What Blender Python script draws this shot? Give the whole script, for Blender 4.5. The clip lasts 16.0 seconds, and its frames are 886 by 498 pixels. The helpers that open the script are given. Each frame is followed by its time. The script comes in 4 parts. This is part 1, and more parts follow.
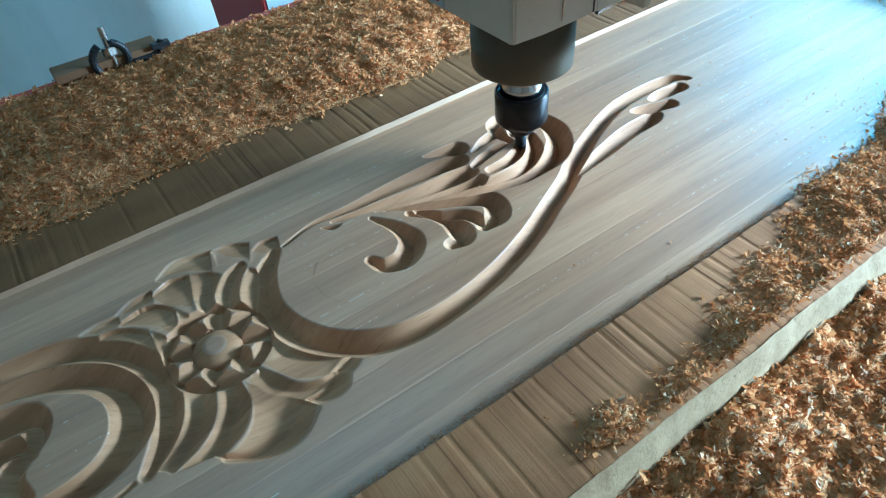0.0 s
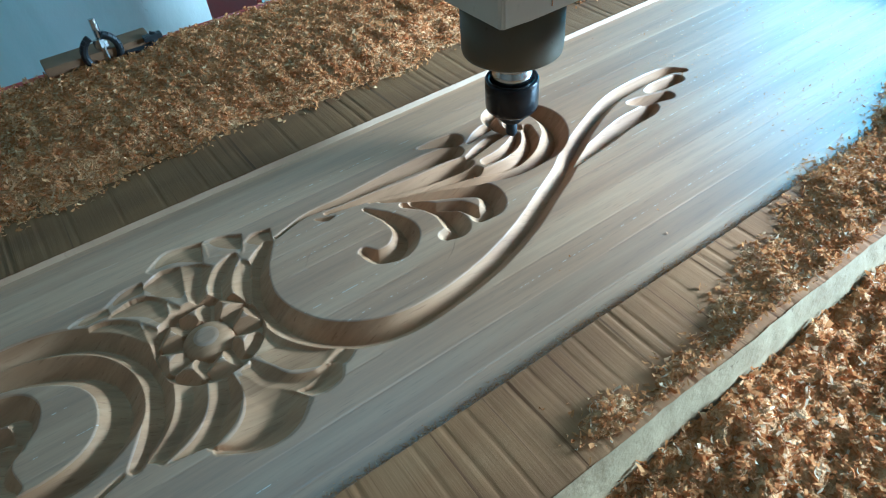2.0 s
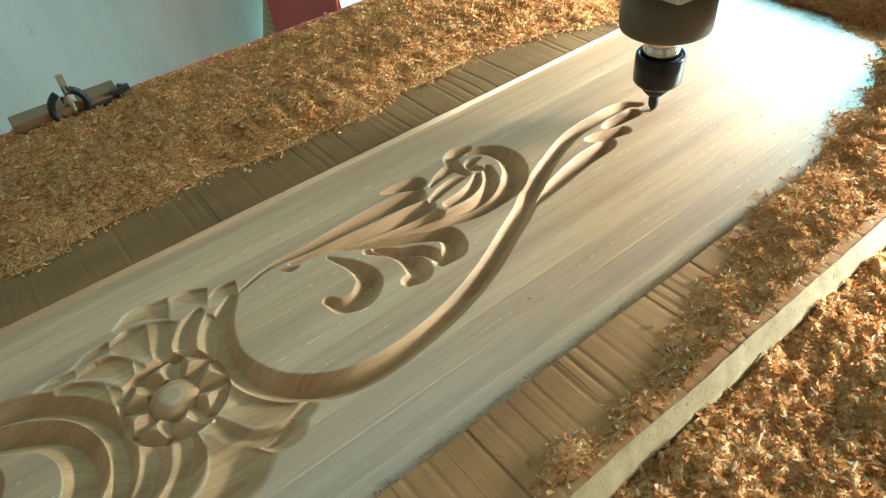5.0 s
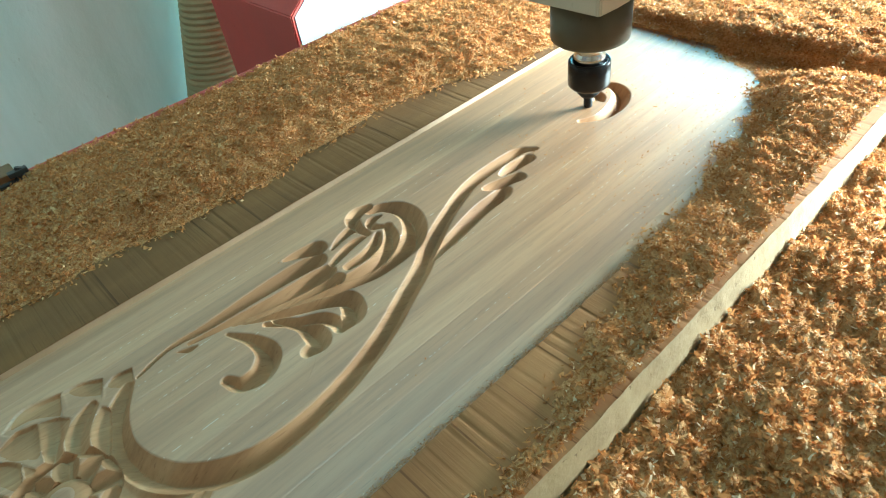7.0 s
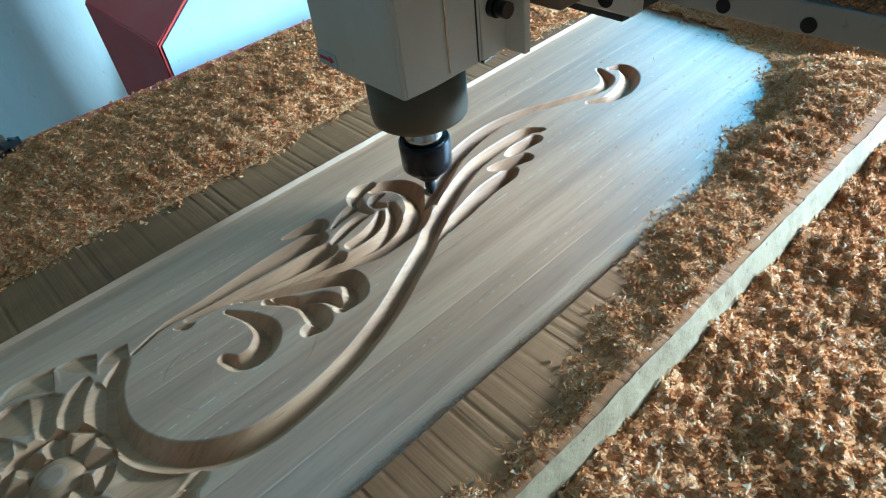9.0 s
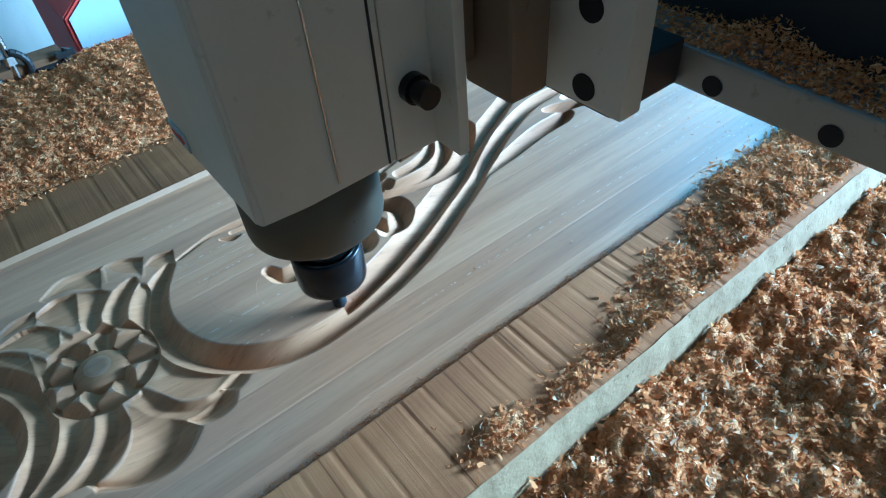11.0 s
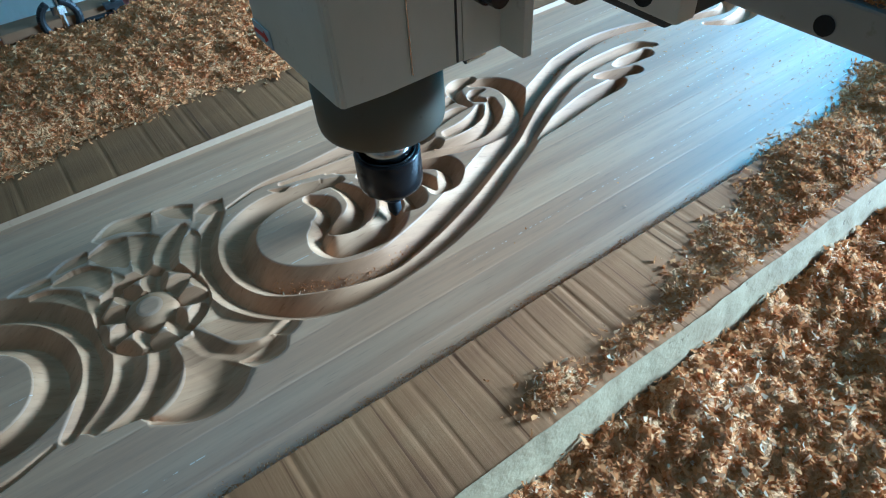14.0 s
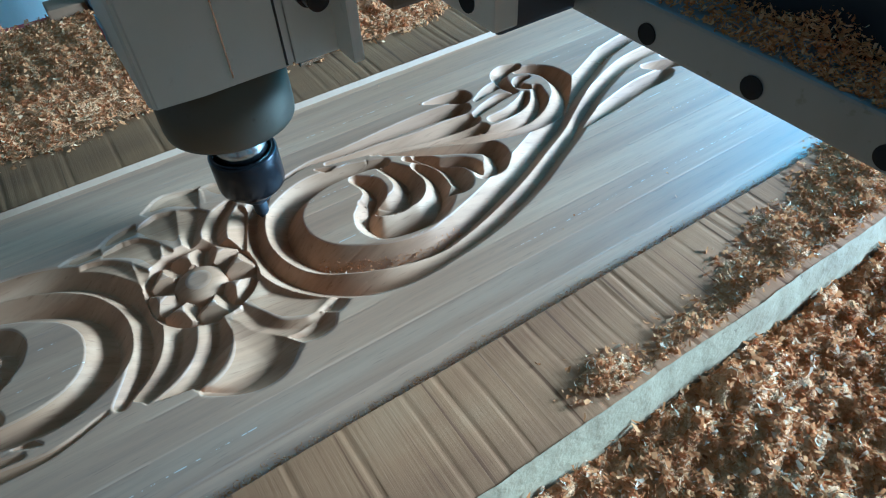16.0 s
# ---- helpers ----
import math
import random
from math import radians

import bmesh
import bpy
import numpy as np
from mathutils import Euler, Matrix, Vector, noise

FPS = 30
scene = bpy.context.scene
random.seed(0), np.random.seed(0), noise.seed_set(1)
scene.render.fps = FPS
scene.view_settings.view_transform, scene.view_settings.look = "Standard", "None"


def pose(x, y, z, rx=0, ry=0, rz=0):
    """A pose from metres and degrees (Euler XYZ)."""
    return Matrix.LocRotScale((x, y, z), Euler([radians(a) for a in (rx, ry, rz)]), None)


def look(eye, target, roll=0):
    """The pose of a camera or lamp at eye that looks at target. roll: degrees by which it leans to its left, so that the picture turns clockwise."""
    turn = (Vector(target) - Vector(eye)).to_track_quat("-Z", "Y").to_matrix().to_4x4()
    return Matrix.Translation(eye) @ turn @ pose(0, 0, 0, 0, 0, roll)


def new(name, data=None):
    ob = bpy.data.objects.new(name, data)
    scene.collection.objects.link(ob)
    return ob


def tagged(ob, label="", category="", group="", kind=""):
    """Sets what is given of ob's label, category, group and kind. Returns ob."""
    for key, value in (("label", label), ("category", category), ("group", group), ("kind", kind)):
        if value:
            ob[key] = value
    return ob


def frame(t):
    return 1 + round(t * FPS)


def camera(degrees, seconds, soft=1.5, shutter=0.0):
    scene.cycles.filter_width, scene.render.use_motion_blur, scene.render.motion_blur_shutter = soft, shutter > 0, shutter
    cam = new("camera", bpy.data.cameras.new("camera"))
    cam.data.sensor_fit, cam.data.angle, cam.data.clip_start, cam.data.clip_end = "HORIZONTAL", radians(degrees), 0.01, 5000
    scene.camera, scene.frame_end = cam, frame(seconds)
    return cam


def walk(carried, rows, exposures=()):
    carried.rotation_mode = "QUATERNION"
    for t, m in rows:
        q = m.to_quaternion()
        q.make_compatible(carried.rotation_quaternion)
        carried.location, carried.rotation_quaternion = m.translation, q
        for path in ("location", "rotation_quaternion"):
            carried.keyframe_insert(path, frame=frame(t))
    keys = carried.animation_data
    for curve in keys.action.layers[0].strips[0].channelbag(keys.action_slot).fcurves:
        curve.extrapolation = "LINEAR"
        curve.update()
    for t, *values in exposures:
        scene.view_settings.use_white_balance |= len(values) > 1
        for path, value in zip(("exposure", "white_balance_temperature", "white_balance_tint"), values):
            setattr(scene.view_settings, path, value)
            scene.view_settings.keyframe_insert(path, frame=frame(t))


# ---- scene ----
import collections

cam = camera(69.8, 16.0, soft=1.1)
PATH = [
    (0, (-0.006, -0.272, 0.29), (0.735, 0.956, -1.105), -5.8),
    (0.5, (-0.005, -0.273, 0.29), (0.734, 0.958, -1.102), -6.1),
    (1, (-0.005, -0.274, 0.287), (0.738, 0.954, -1.106), -5.9),
    (1.5, (-0.004, -0.272, 0.287), (0.739, 0.945, -1.115), -5.4),
    (2, (-0.006, -0.273, 0.283), (0.744, 0.947, -1.113), -5.5),
    (2.5, (-0.006, -0.273, 0.285), (0.738, 0.946, -1.114), -5.6),
    (3, (-0.009, -0.273, 0.284), (0.727, 0.958, -1.11), -5.8),
    (5.5, (0.026, -0.282, 0.301), (0.866, 0.936, -1.045), -7.1),
    (6, (0.04, -0.286, 0.302), (0.922, 0.911, -1.035), -7.4),
    (6.5, (0.055, -0.297, 0.309), (0.958, 0.905, -1.01), -9.2),
    (7, (0.059, -0.302, 0.314), (0.991, 0.897, -0.988), -9.0),
    (7.5, (0.059, -0.297, 0.315), (0.996, 0.902, -0.982), -8.3),
    (8, (0.062, -0.293, 0.316), (1.001, 0.91, -0.977), -8.3),
    (8.5, (0.061, -0.297, 0.306), (0.984, 0.893, -1.01), -8.5),
    (9, (0.057, -0.293, 0.304), (0.977, 0.878, -1.03), -7.7),
    (11.5, (0.022, -0.291, 0.276), (0.804, 0.891, -1.134), -4.8),
    (12, (0.011, -0.287, 0.273), (0.765, 0.9, -1.15), -4.6),
    (12.5, (0.011, -0.287, 0.271), (0.761, 0.904, -1.149), -4.7),
    (13, (0.009, -0.285, 0.272), (0.752, 0.905, -1.154), -4.6),
    (13.5, (0.011, -0.286, 0.27), (0.757, 0.908, -1.15), -4.2),
    (14, (0.012, -0.286, 0.269), (0.765, 0.895, -1.159), -4.3),
    (14.5, (0.008, -0.282, 0.272), (0.756, 0.911, -1.149), -4.3),
    (15, (0.0, -0.278, 0.272), (0.746, 0.929, -1.138), -3.7),
    (15.5, (-0.005, -0.277, 0.267), (0.715, 0.919, -1.165), -3.2),
    (16, (-0.007, -0.278, 0.264), (0.704, 0.919, -1.173), -3.7),
]
EXPOSURE = [
    (0.0, 0.06, 4650, 8), (3.0, -0.02, 4600, 8), (4.5, 0.5, 5700, 9), (5.5, 1.1, 7200, 10), (6.0, 1.12, 7300, 10), (7.0, 0.94, 6200, 9), (7.6, 0.6, 5350, 8),
    (8.5, 0.08, 4750, 8), (9.2, -0.12, 4600, 8), (11.5, -0.22, 4150, 7), (13.0, -0.28, 4250, 7), (14.0, -0.28, 4300, 7), (16.0, -0.26, 4150, 7),
]
walk(cam, [(t, look(eye, target, roll)) for t, eye, target, roll in PATH], EXPOSURE)

# ---- world, sun, large lights ----
world = bpy.data.worlds.new("world")
scene.world = world
world.use_nodes = True
wn = world.node_tree
sky = wn.nodes.new("ShaderNodeTexSky")
sky.sky_type, sky.sun_disc = "NISHITA", False
sky.sun_elevation, sky.sun_rotation = radians(35), radians(120)
wn.nodes["Background"].inputs["Strength"].default_value = 0.025
wn.links.new(sky.outputs["Color"], wn.nodes["Background"].inputs["Color"])


def area_lamp(name, place, target, width, height, power, colour):
    lamp = bpy.data.lights.new(name, "AREA")
    lamp.shape, lamp.size, lamp.size_y, lamp.energy, lamp.color = "RECTANGLE", width, height, power, colour
    ob = new(name, lamp)
    ob.matrix_world = look(place, target)
    return ob


area_lamp("daylight_east", (2.20, -0.96, 0.54), (0.0, -0.96, 0.54), 0.94, 0.52, 335, (0.73, 0.95, 0.94))
area_lamp("skylight_east", (2.20, 0.46, 0.86), (0.0, 0.46, 0.86), 1.08, 1.56, 37, (0.20, 0.80, 0.98))
# overhead lamp added to brighten the wall and the planed face's sheen
area_lamp("roof_fill", (0.80, 0.58, 2.42), (0.80, 0.581, 0.0), 2.7, 0.90, 18, (0.24, 0.82, 0.98))
# weak warm fill lamp, added with no known source on this side
area_lamp("fill_west", (-2.20, 0.0, 0.85), (0.0, 0.0, 0.85), 1.4, 0.9, 0.35, (1.0, 0.66, 0.36))


# ---- materials ----
def material(name, rough=0.6, metal=0.0):
    m = bpy.data.materials.new(name)
    m.use_nodes = True
    n = m.node_tree
    b = n.nodes["Principled BSDF"]
    b.inputs["Roughness"].default_value, b.inputs["Metallic"].default_value = rough, metal
    return m, n, b


def coords(n, scale):
    tc, mp = n.nodes.new("ShaderNodeTexCoord"), n.nodes.new("ShaderNodeMapping")
    mp.inputs["Scale"].default_value = scale
    n.links.new(tc.outputs["Object"], mp.inputs["Vector"])
    return mp.outputs["Vector"]


def grain(n, scale, detail=4.0, rough=0.6, size=1.0, distort=0.0):
    t = n.nodes.new("ShaderNodeTexNoise")
    t.inputs["Scale"].default_value, t.inputs["Detail"].default_value = size, detail
    t.inputs["Roughness"].default_value, t.inputs["Distortion"].default_value = rough, distort
    n.links.new(coords(n, scale), t.inputs["Vector"])
    return t.outputs["Fac"]


def ramp(n, fac, stops):
    r = n.nodes.new("ShaderNodeValToRGB")
    els = r.color_ramp.elements
    while len(els) < len(stops):
        els.new(0.5)
    for e, (at, col) in zip(els, stops):
        e.position, e.color = at, (*col, 1) if len(col) == 3 else col
    n.links.new(fac, r.inputs["Fac"])
    return r.outputs["Color"]


def mixed(n, a, b, fac, mode="MIX"):
    m = n.nodes.new("ShaderNodeMix")
    m.data_type, m.blend_type = "RGBA", mode
    for socket, value in ((m.inputs[0], fac), (m.inputs[6], a), (m.inputs[7], b)):
        if isinstance(value, (int, float)):
            socket.default_value = value
        elif isinstance(value, tuple):
            socket.default_value = (*value, 1)
        else:
            n.links.new(value, socket)
    return m.outputs[2]


def bump(n, b, fac, strength, distance):
    u = n.nodes.new("ShaderNodeBump")
    u.inputs["Strength"].default_value, u.inputs["Distance"].default_value = strength, distance
    n.links.new(fac, u.inputs["Height"])
    n.links.new(u.outputs["Normal"], b.inputs["Normal"])


def rough_by(n, b, fac, low, high):
    r = n.nodes.new("ShaderNodeMapRange")
    r.inputs["To Min"].default_value, r.inputs["To Max"].default_value = low, high
    n.links.new(fac, r.inputs["Value"])
    n.links.new(r.outputs["Result"], b.inputs["Roughness"])


def planed_wood():
    m, n, b = material("planed_wood", 0.5)
    broad = grain(n, (1.3, 34.0, 8.0), 4, 0.6, 1.0, 0.5)
    fine = grain(n, (14.0, 260.0, 90.0), 5, 0.65)
    pores = grain(n, (60.0, 900.0, 300.0), 2, 0.5)
    split = n.nodes.new("ShaderNodeSeparateXYZ")
    n.links.new(coords(n, (1.0, 1.0, 1.0)), split.inputs["Vector"])
    number = n.nodes.new("ShaderNodeTexWhiteNoise")
    number.noise_dimensions = "1D"
    n.links.new(maths(n, "FLOOR", maths(n, "MULTIPLY", maths(n, "ADD", split.outputs["Y"], 0.2), 1 / 0.0215)), number.inputs["W"])
    base = ramp(n, broad, [(0.30, (0.34, 0.165, 0.080)), (0.50, (0.47, 0.236, 0.112)), (0.70, (0.56, 0.32, 0.172))])
    streak = ramp(n, fine, [(0.30, (0.66, 0.60, 0.54)), (0.56, (1.04, 1.04, 1.04))])
    col = mixed(n, base, streak, 0.5, "MULTIPLY")
    col = mixed(n, col, ramp(n, number.outputs["Value"], [(0.0, (0.80, 0.77, 0.74)), (1.0, (1.06, 1.04, 1.02))]), 1.0, "MULTIPLY")
    dark = ramp(n, pores, [(0.28, (0.55, 0.48, 0.42)), (0.38, (1.0, 1.0, 1.0))])
    col = mixed(n, col, dark, 0.5, "MULTIPLY")
    knots = grain(n, (26.0, 60.0, 40.0), 2, 0.5)
    col = mixed(n, col, ramp(n, knots, [(0.20, (0.40, 0.32, 0.26)), (0.26, (1, 1, 1))]), 0.7, "MULTIPLY")
    # broken pale lines of raised fibre between the planing passes
    lane = maths(n, "FRACT", maths(n, "MULTIPLY", maths(n, "ADD", split.outputs["Y"], 0.2), 1 / 0.0215))
    line = maths(n, "LESS_THAN", maths(n, "ABSOLUTE", maths(n, "SUBTRACT", lane, 0.5)), 0.013)
    broken = maths(n, "GREATER_THAN", grain(n, (260.0, 25.0, 1.0), 4, 0.7), 0.54)
    worn = maths(n, "GREATER_THAN", grain(n, (3.0, 30.0, 1.0), 2, 0.5), 0.51)
    flat = maths(n, "MULTIPLY", maths(n, "GREATER_THAN", split.outputs["Z"], -0.001), maths(n, "LESS_THAN", maths(n, "ABSOLUTE", split.outputs["Y"]), 0.11))
    mask = maths(n, "MULTIPLY", maths(n, "MULTIPLY", maths(n, "MULTIPLY", line, broken), maths(n, "MULTIPLY", worn, flat)), 0.6)
    col = mixed(n, col, (0.78, 0.70, 0.60), mask)
    n.links.new(col, b.inputs["Base Color"])
    # the planed face is burnished, the routed cuts are raw
    burnished = maths(n, "GREATER_THAN", split.outputs["Z"], -0.0009)
    rough = maths(n, "ADD", maths(n, "MULTIPLY", fine, 0.15), maths(n, "SUBTRACT", 0.62, maths(n, "MULTIPLY", burnished, 0.24)))
    n.links.new(rough, b.inputs["Roughness"])
    n.links.new(maths(n, "MULTIPLY", burnished, 0.6), b.inputs["Coat Weight"])
    n.links.new(maths(n, "ADD", maths(n, "MULTIPLY", burnished, 0.6), 0.3), b.inputs["Specular IOR Level"])
    b.inputs["Coat Roughness"].default_value = 0.52
    bump(n, b, fine, 0.09, 0.0005)
    return m


def maths(n, how, a, b=0.0):
    k = n.nodes.new("ShaderNodeMath")
    k.operation = how
    for socket, value in zip(k.inputs, (a, b)):
        if isinstance(value, (int, float)):
            socket.default_value = value
        else:
            n.links.new(value, socket)
    return k.outputs["Value"]


def rough_wood(name, tint):
    m, n, b = material(name, 0.8)
    marks = grain(n, (260.0, 2.5, 1.0), 3, 0.6)
    hair = grain(n, (700.0, 18.0, 60.0), 4, 0.65)
    broad = grain(n, (5.0, 14.0, 10.0), 4, 0.6)
    base = ramp(n, broad, [(0.30, (0.26, 0.108, 0.042)), (0.55, (0.38, 0.168, 0.066)), (0.75, (0.45, 0.225, 0.098))])
    lines = ramp(n, marks, [(0.33, (0.36, 0.29, 0.24)), (0.40, (1.0, 1.0, 1.0))])
    col = mixed(n, base, lines, 0.7, "MULTIPLY")
    col = mixed(n, col, ramp(n, hair, [(0.30, (0.62, 0.56, 0.5)), (0.6, (1, 1, 1))]), 0.25, "MULTIPLY")
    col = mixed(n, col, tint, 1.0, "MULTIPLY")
    n.links.new(col, b.inputs["Base Color"])
    b.inputs["Specular IOR Level"].default_value = 0.25
    bump(n, b, hair, 0.18, 0.0008)
    return m


def raw_edge():
    m, n, b = material("raw_plank_edge", 0.7)
    broad = grain(n, (30.0, 60.0, 60.0), 5, 0.65)
    fleck = grain(n, (110.0, 150.0, 150.0), 3, 0.6)
    base = ramp(n, broad, [(0.3, (0.29, 0.19, 0.095)), (0.62, (0.38, 0.265, 0.138))])
    col = mixed(n, base, ramp(n, fleck, [(0.27, (0.35, 0.28, 0.2)), (0.33, (1, 1, 1))]), 0.8, "MULTIPLY")
    n.links.new(col, b.inputs["Base Color"])
    bump(n, b, fleck, 0.5, 0.002)
    return m


def shaving_material(name, dark, mid, pale, bright):
    m, n, b = material(name, 1.0)
    g = n.nodes.new("ShaderNodeNewGeometry")
    isl = ramp(n, g.outputs["Random Per Island"], [(0.0, dark), (0.45, mid), (0.85, pale), (0.994, bright)])
    patch = grain(n, (16.0, 16.0, 16.0), 3, 0.6)
    col = mixed(n, isl, ramp(n, patch, [(0.3, (0.72, 0.68, 0.62)), (0.6, (1, 1, 1))]), 0.8, "MULTIPLY")
    n.links.new(col, b.inputs["Base Color"])
    b.inputs["Specular IOR Level"].default_value = 0.04
    thin, mix = n.nodes.new("ShaderNodeBsdfTranslucent"), n.nodes.new("ShaderNodeMixShader")
    mix.inputs["Fac"].default_value = 0.38
    n.links.new(col, thin.inputs["Color"])
    n.links.new(b.outputs["BSDF"], mix.inputs[1])
    n.links.new(thin.outputs["BSDF"], mix.inputs[2])
    n.links.new(mix.outputs["Shader"], n.nodes["Material Output"].inputs["Surface"])
    return m


def dust_material():
    m, n, b = material("sawdust_bed", 0.9)
    a = grain(n, (420.0, 420.0, 420.0), 4, 0.7)
    c = grain(n, (30.0, 30.0, 30.0), 4, 0.6)
    base = ramp(n, a, [(0.30, (0.40, 0.16, 0.052)), (0.5, (0.66, 0.31, 0.115)), (0.70, (0.78, 0.45, 0.20))])
    col = mixed(n, base, ramp(n, c, [(0.3, (0.7, 0.66, 0.6)), (0.65, (1, 1, 1))]), 0.7, "MULTIPLY")
    n.links.new(col, b.inputs["Base Color"])
    bump(n, b, a, 1.0, 0.003)
    return m


def paint(name, colour, rough=0.45, stain=(0.7, 0.66, 0.6), metal=0.0, dent=0.15):
    m, n, b = material(name, rough, metal)
    big = grain(n, (9.0, 9.0, 5.0), 5, 0.62)
    small = grain(n, (140.0, 140.0, 140.0), 4, 0.6)
    col = mixed(n, colour, ramp(n, big, [(0.32, stain), (0.58, (1, 1, 1))]), 0.55, "MULTIPLY")
    col = mixed(n, col, ramp(n, small, [(0.27, (0.6, 0.56, 0.5)), (0.36, (1, 1, 1))]), 0.5, "MULTIPLY")
    n.links.new(col, b.inputs["Base Color"])
    rough_by(n, b, big, rough * 0.8, min(1.0, rough * 1.35))
    bump(n, b, small, dent, 0.0004)
    return m


def plaster():
    m, n, b = material("painted_plaster", 0.85)
    big = grain(n, (1.6, 1.6, 1.1), 5, 0.6)
    streak = grain(n, (7.0, 7.0, 0.8), 4, 0.6)
    spot = grain(n, (22.0, 22.0, 14.0), 5, 0.75)
    base = ramp(n, big, [(0.30, (0.70, 0.76, 0.69)), (0.62, (0.86, 0.90, 0.84))])
    col = mixed(n, base, ramp(n, streak, [(0.3, (0.75, 0.76, 0.70)), (0.55, (1, 1, 1))]), 0.6, "MULTIPLY")
    col = mixed(n, col, ramp(n, spot, [(0.26, (0.55, 0.52, 0.42)), (0.33, (1, 1, 1))]), 0.7, "MULTIPLY")
    n.links.new(col, b.inputs["Base Color"])
    bump(n, b, spot, 0.35, 0.004)
    return m


PLANED, EDGE, DUST = planed_wood(), raw_edge(), dust_material()
# the second tint is darker and greyer, for the margin at positive y
ROUGH, ROUGH_DARK = rough_wood("rough_sawn_wood", (1.0, 0.97, 0.92)), rough_wood("dark_sawn_wood", (0.56, 0.56, 0.48))
SHAVING = shaving_material("wood_shaving", (0.46, 0.170, 0.055), (0.63, 0.268, 0.092), (0.72, 0.355, 0.142), (0.86, 0.68, 0.46))
FINE = shaving_material("fine_shaving", (0.54, 0.205, 0.068), (0.72, 0.312, 0.112), (0.80, 0.40, 0.165), (0.86, 0.56, 0.29))
COVER = paint("grey_white_paint", (0.60, 0.57, 0.48), 0.42, (0.82, 0.80, 0.74))
STEEL = paint("spindle_steel", (0.15, 0.13, 0.095), 0.52, (0.75, 0.70, 0.6), 0.85, 0.05)
BRIGHT = paint("bright_steel", (0.62, 0.62, 0.60), 0.2, (0.8, 0.8, 0.78), 1.0, 0.03)
BLACK = paint("black_oxide", (0.018, 0.018, 0.02), 0.22, (0.7, 0.7, 0.7), 0.5, 0.04)
IRON = paint("dark_iron", (0.05, 0.05, 0.052), 0.5, (0.6, 0.55, 0.5), 0.7, 0.3)
RED = paint("red_paint", (0.55, 0.06, 0.045), 0.5, (0.75, 0.7, 0.7))
WHITE = paint("white_paint", (0.42, 0.50, 0.53), 0.5, (0.85, 0.85, 0.82))
RAIL = paint("rail_steel", (0.27, 0.28, 0.27), 0.45, (0.7, 0.68, 0.62), 0.6, 0.08)
DARK = paint("beam_black", (0.012, 0.013, 0.016), 0.6, (0.7, 0.7, 0.7))
HOLE = paint("hole_black", (0.006, 0.006, 0.006), 0.9, (0.8, 0.8, 0.8))
BLOCK = paint("brown_block_paint", (0.19, 0.135, 0.085), 0.5, (0.6, 0.5, 0.4), 0.3)
OLDWOOD = paint("old_brown_wood", (0.20, 0.10, 0.042), 0.8, (0.5, 0.42, 0.35), 0.0, 0.5)
OCHRE = paint("ochre_hose", (0.40, 0.31, 0.16), 0.6, (0.6, 0.55, 0.45), 0.0, 0.4)
CONCRETE = paint("concrete", (0.18, 0.17, 0.155), 0.9, (0.65, 0.62, 0.58), 0.0, 0.5)
CUTEDGE = paint("fresh_cut_edge", (0.42, 0.26, 0.15), 0.6, (0.7, 0.62, 0.55), 0.0, 0.4)
PLASTER = plaster()
# for walls out of view, kept dark so they bounce little light
UNSEEN_DARK = paint("unseen_dark_wall", (0.15, 0.105, 0.075), 0.9, (0.6, 0.55, 0.5), 0.0, 0.6)
CEIL = paint("unseen_ceiling_dark", (0.12, 0.095, 0.07), 0.9, (0.7, 0.68, 0.64))
INK = paint("red_ink", (0.55, 0.03, 0.03), 0.5)


# ---- building helpers ----
def mesh_of(name, bm, mat, smooth=False):
    me = bpy.data.meshes.new(name)
    bmesh.ops.recalc_face_normals(bm, faces=bm.faces)
    bm.to_mesh(me)
    bm.free()
    for p in me.polygons:
        p.use_smooth = smooth
    me.materials.append(mat)
    return me


def part(name, bm, mat, parent, label="", smooth=False):
    ob = new(name, mesh_of(name, bm, mat, smooth))
    ob.parent = parent
    if label:
        tagged(ob, label)
    return ob


def thing(name, label, category, group="", kind="", at=(0, 0, 0)):
    ob = new(name)
    ob.location = at
    return tagged(ob, label, category, group, kind)


def box(x0, x1, y0, y1, z0, z1, bevel=0.0, segments=2):
    bm = bmesh.new()
    bmesh.ops.create_cube(bm, size=1, matrix=Matrix.LocRotScale(((x0 + x1) / 2, (y0 + y1) / 2, (z0 + z1) / 2), None, (x1 - x0, y1 - y0, z1 - z0)))
    if bevel:
        bmesh.ops.bevel(bm, geom=bm.edges[:], offset=bevel, segments=segments, affect="EDGES", profile=0.7)
    return bm


def lathe(profile, steps=48, at=(0, 0)):
    """A solid turned round the upright axis through at, from (radius, z) pairs."""
    bm = bmesh.new()
    rings = []
    for r, z in profile:
        rings.append([bm.verts.new((at[0] + r * math.cos(k * math.tau / steps), at[1] + r * math.sin(k * math.tau / steps), z)) for k in range(steps)])
    for a, b in zip(rings, rings[1:]):
        for k in range(steps):
            bm.faces.new((a[k], a[(k + 1) % steps], b[(k + 1) % steps], b[k]))
    bm.faces.new(rings[0])
    bm.faces.new(rings[-1])
    return bm


def rod(a, b, radius, steps=16, bevel=0.0):
    a, b = Vector(a), Vector(b)
    bm = bmesh.new()
    m = Matrix.Translation((a + b) / 2) @ (b - a).to_track_quat("Z", "Y").to_matrix().to_4x4()
    bmesh.ops.create_cone(bm, cap_ends=True, segments=steps, radius1=radius, radius2=radius, depth=(b - a).length, matrix=m)
    return bm


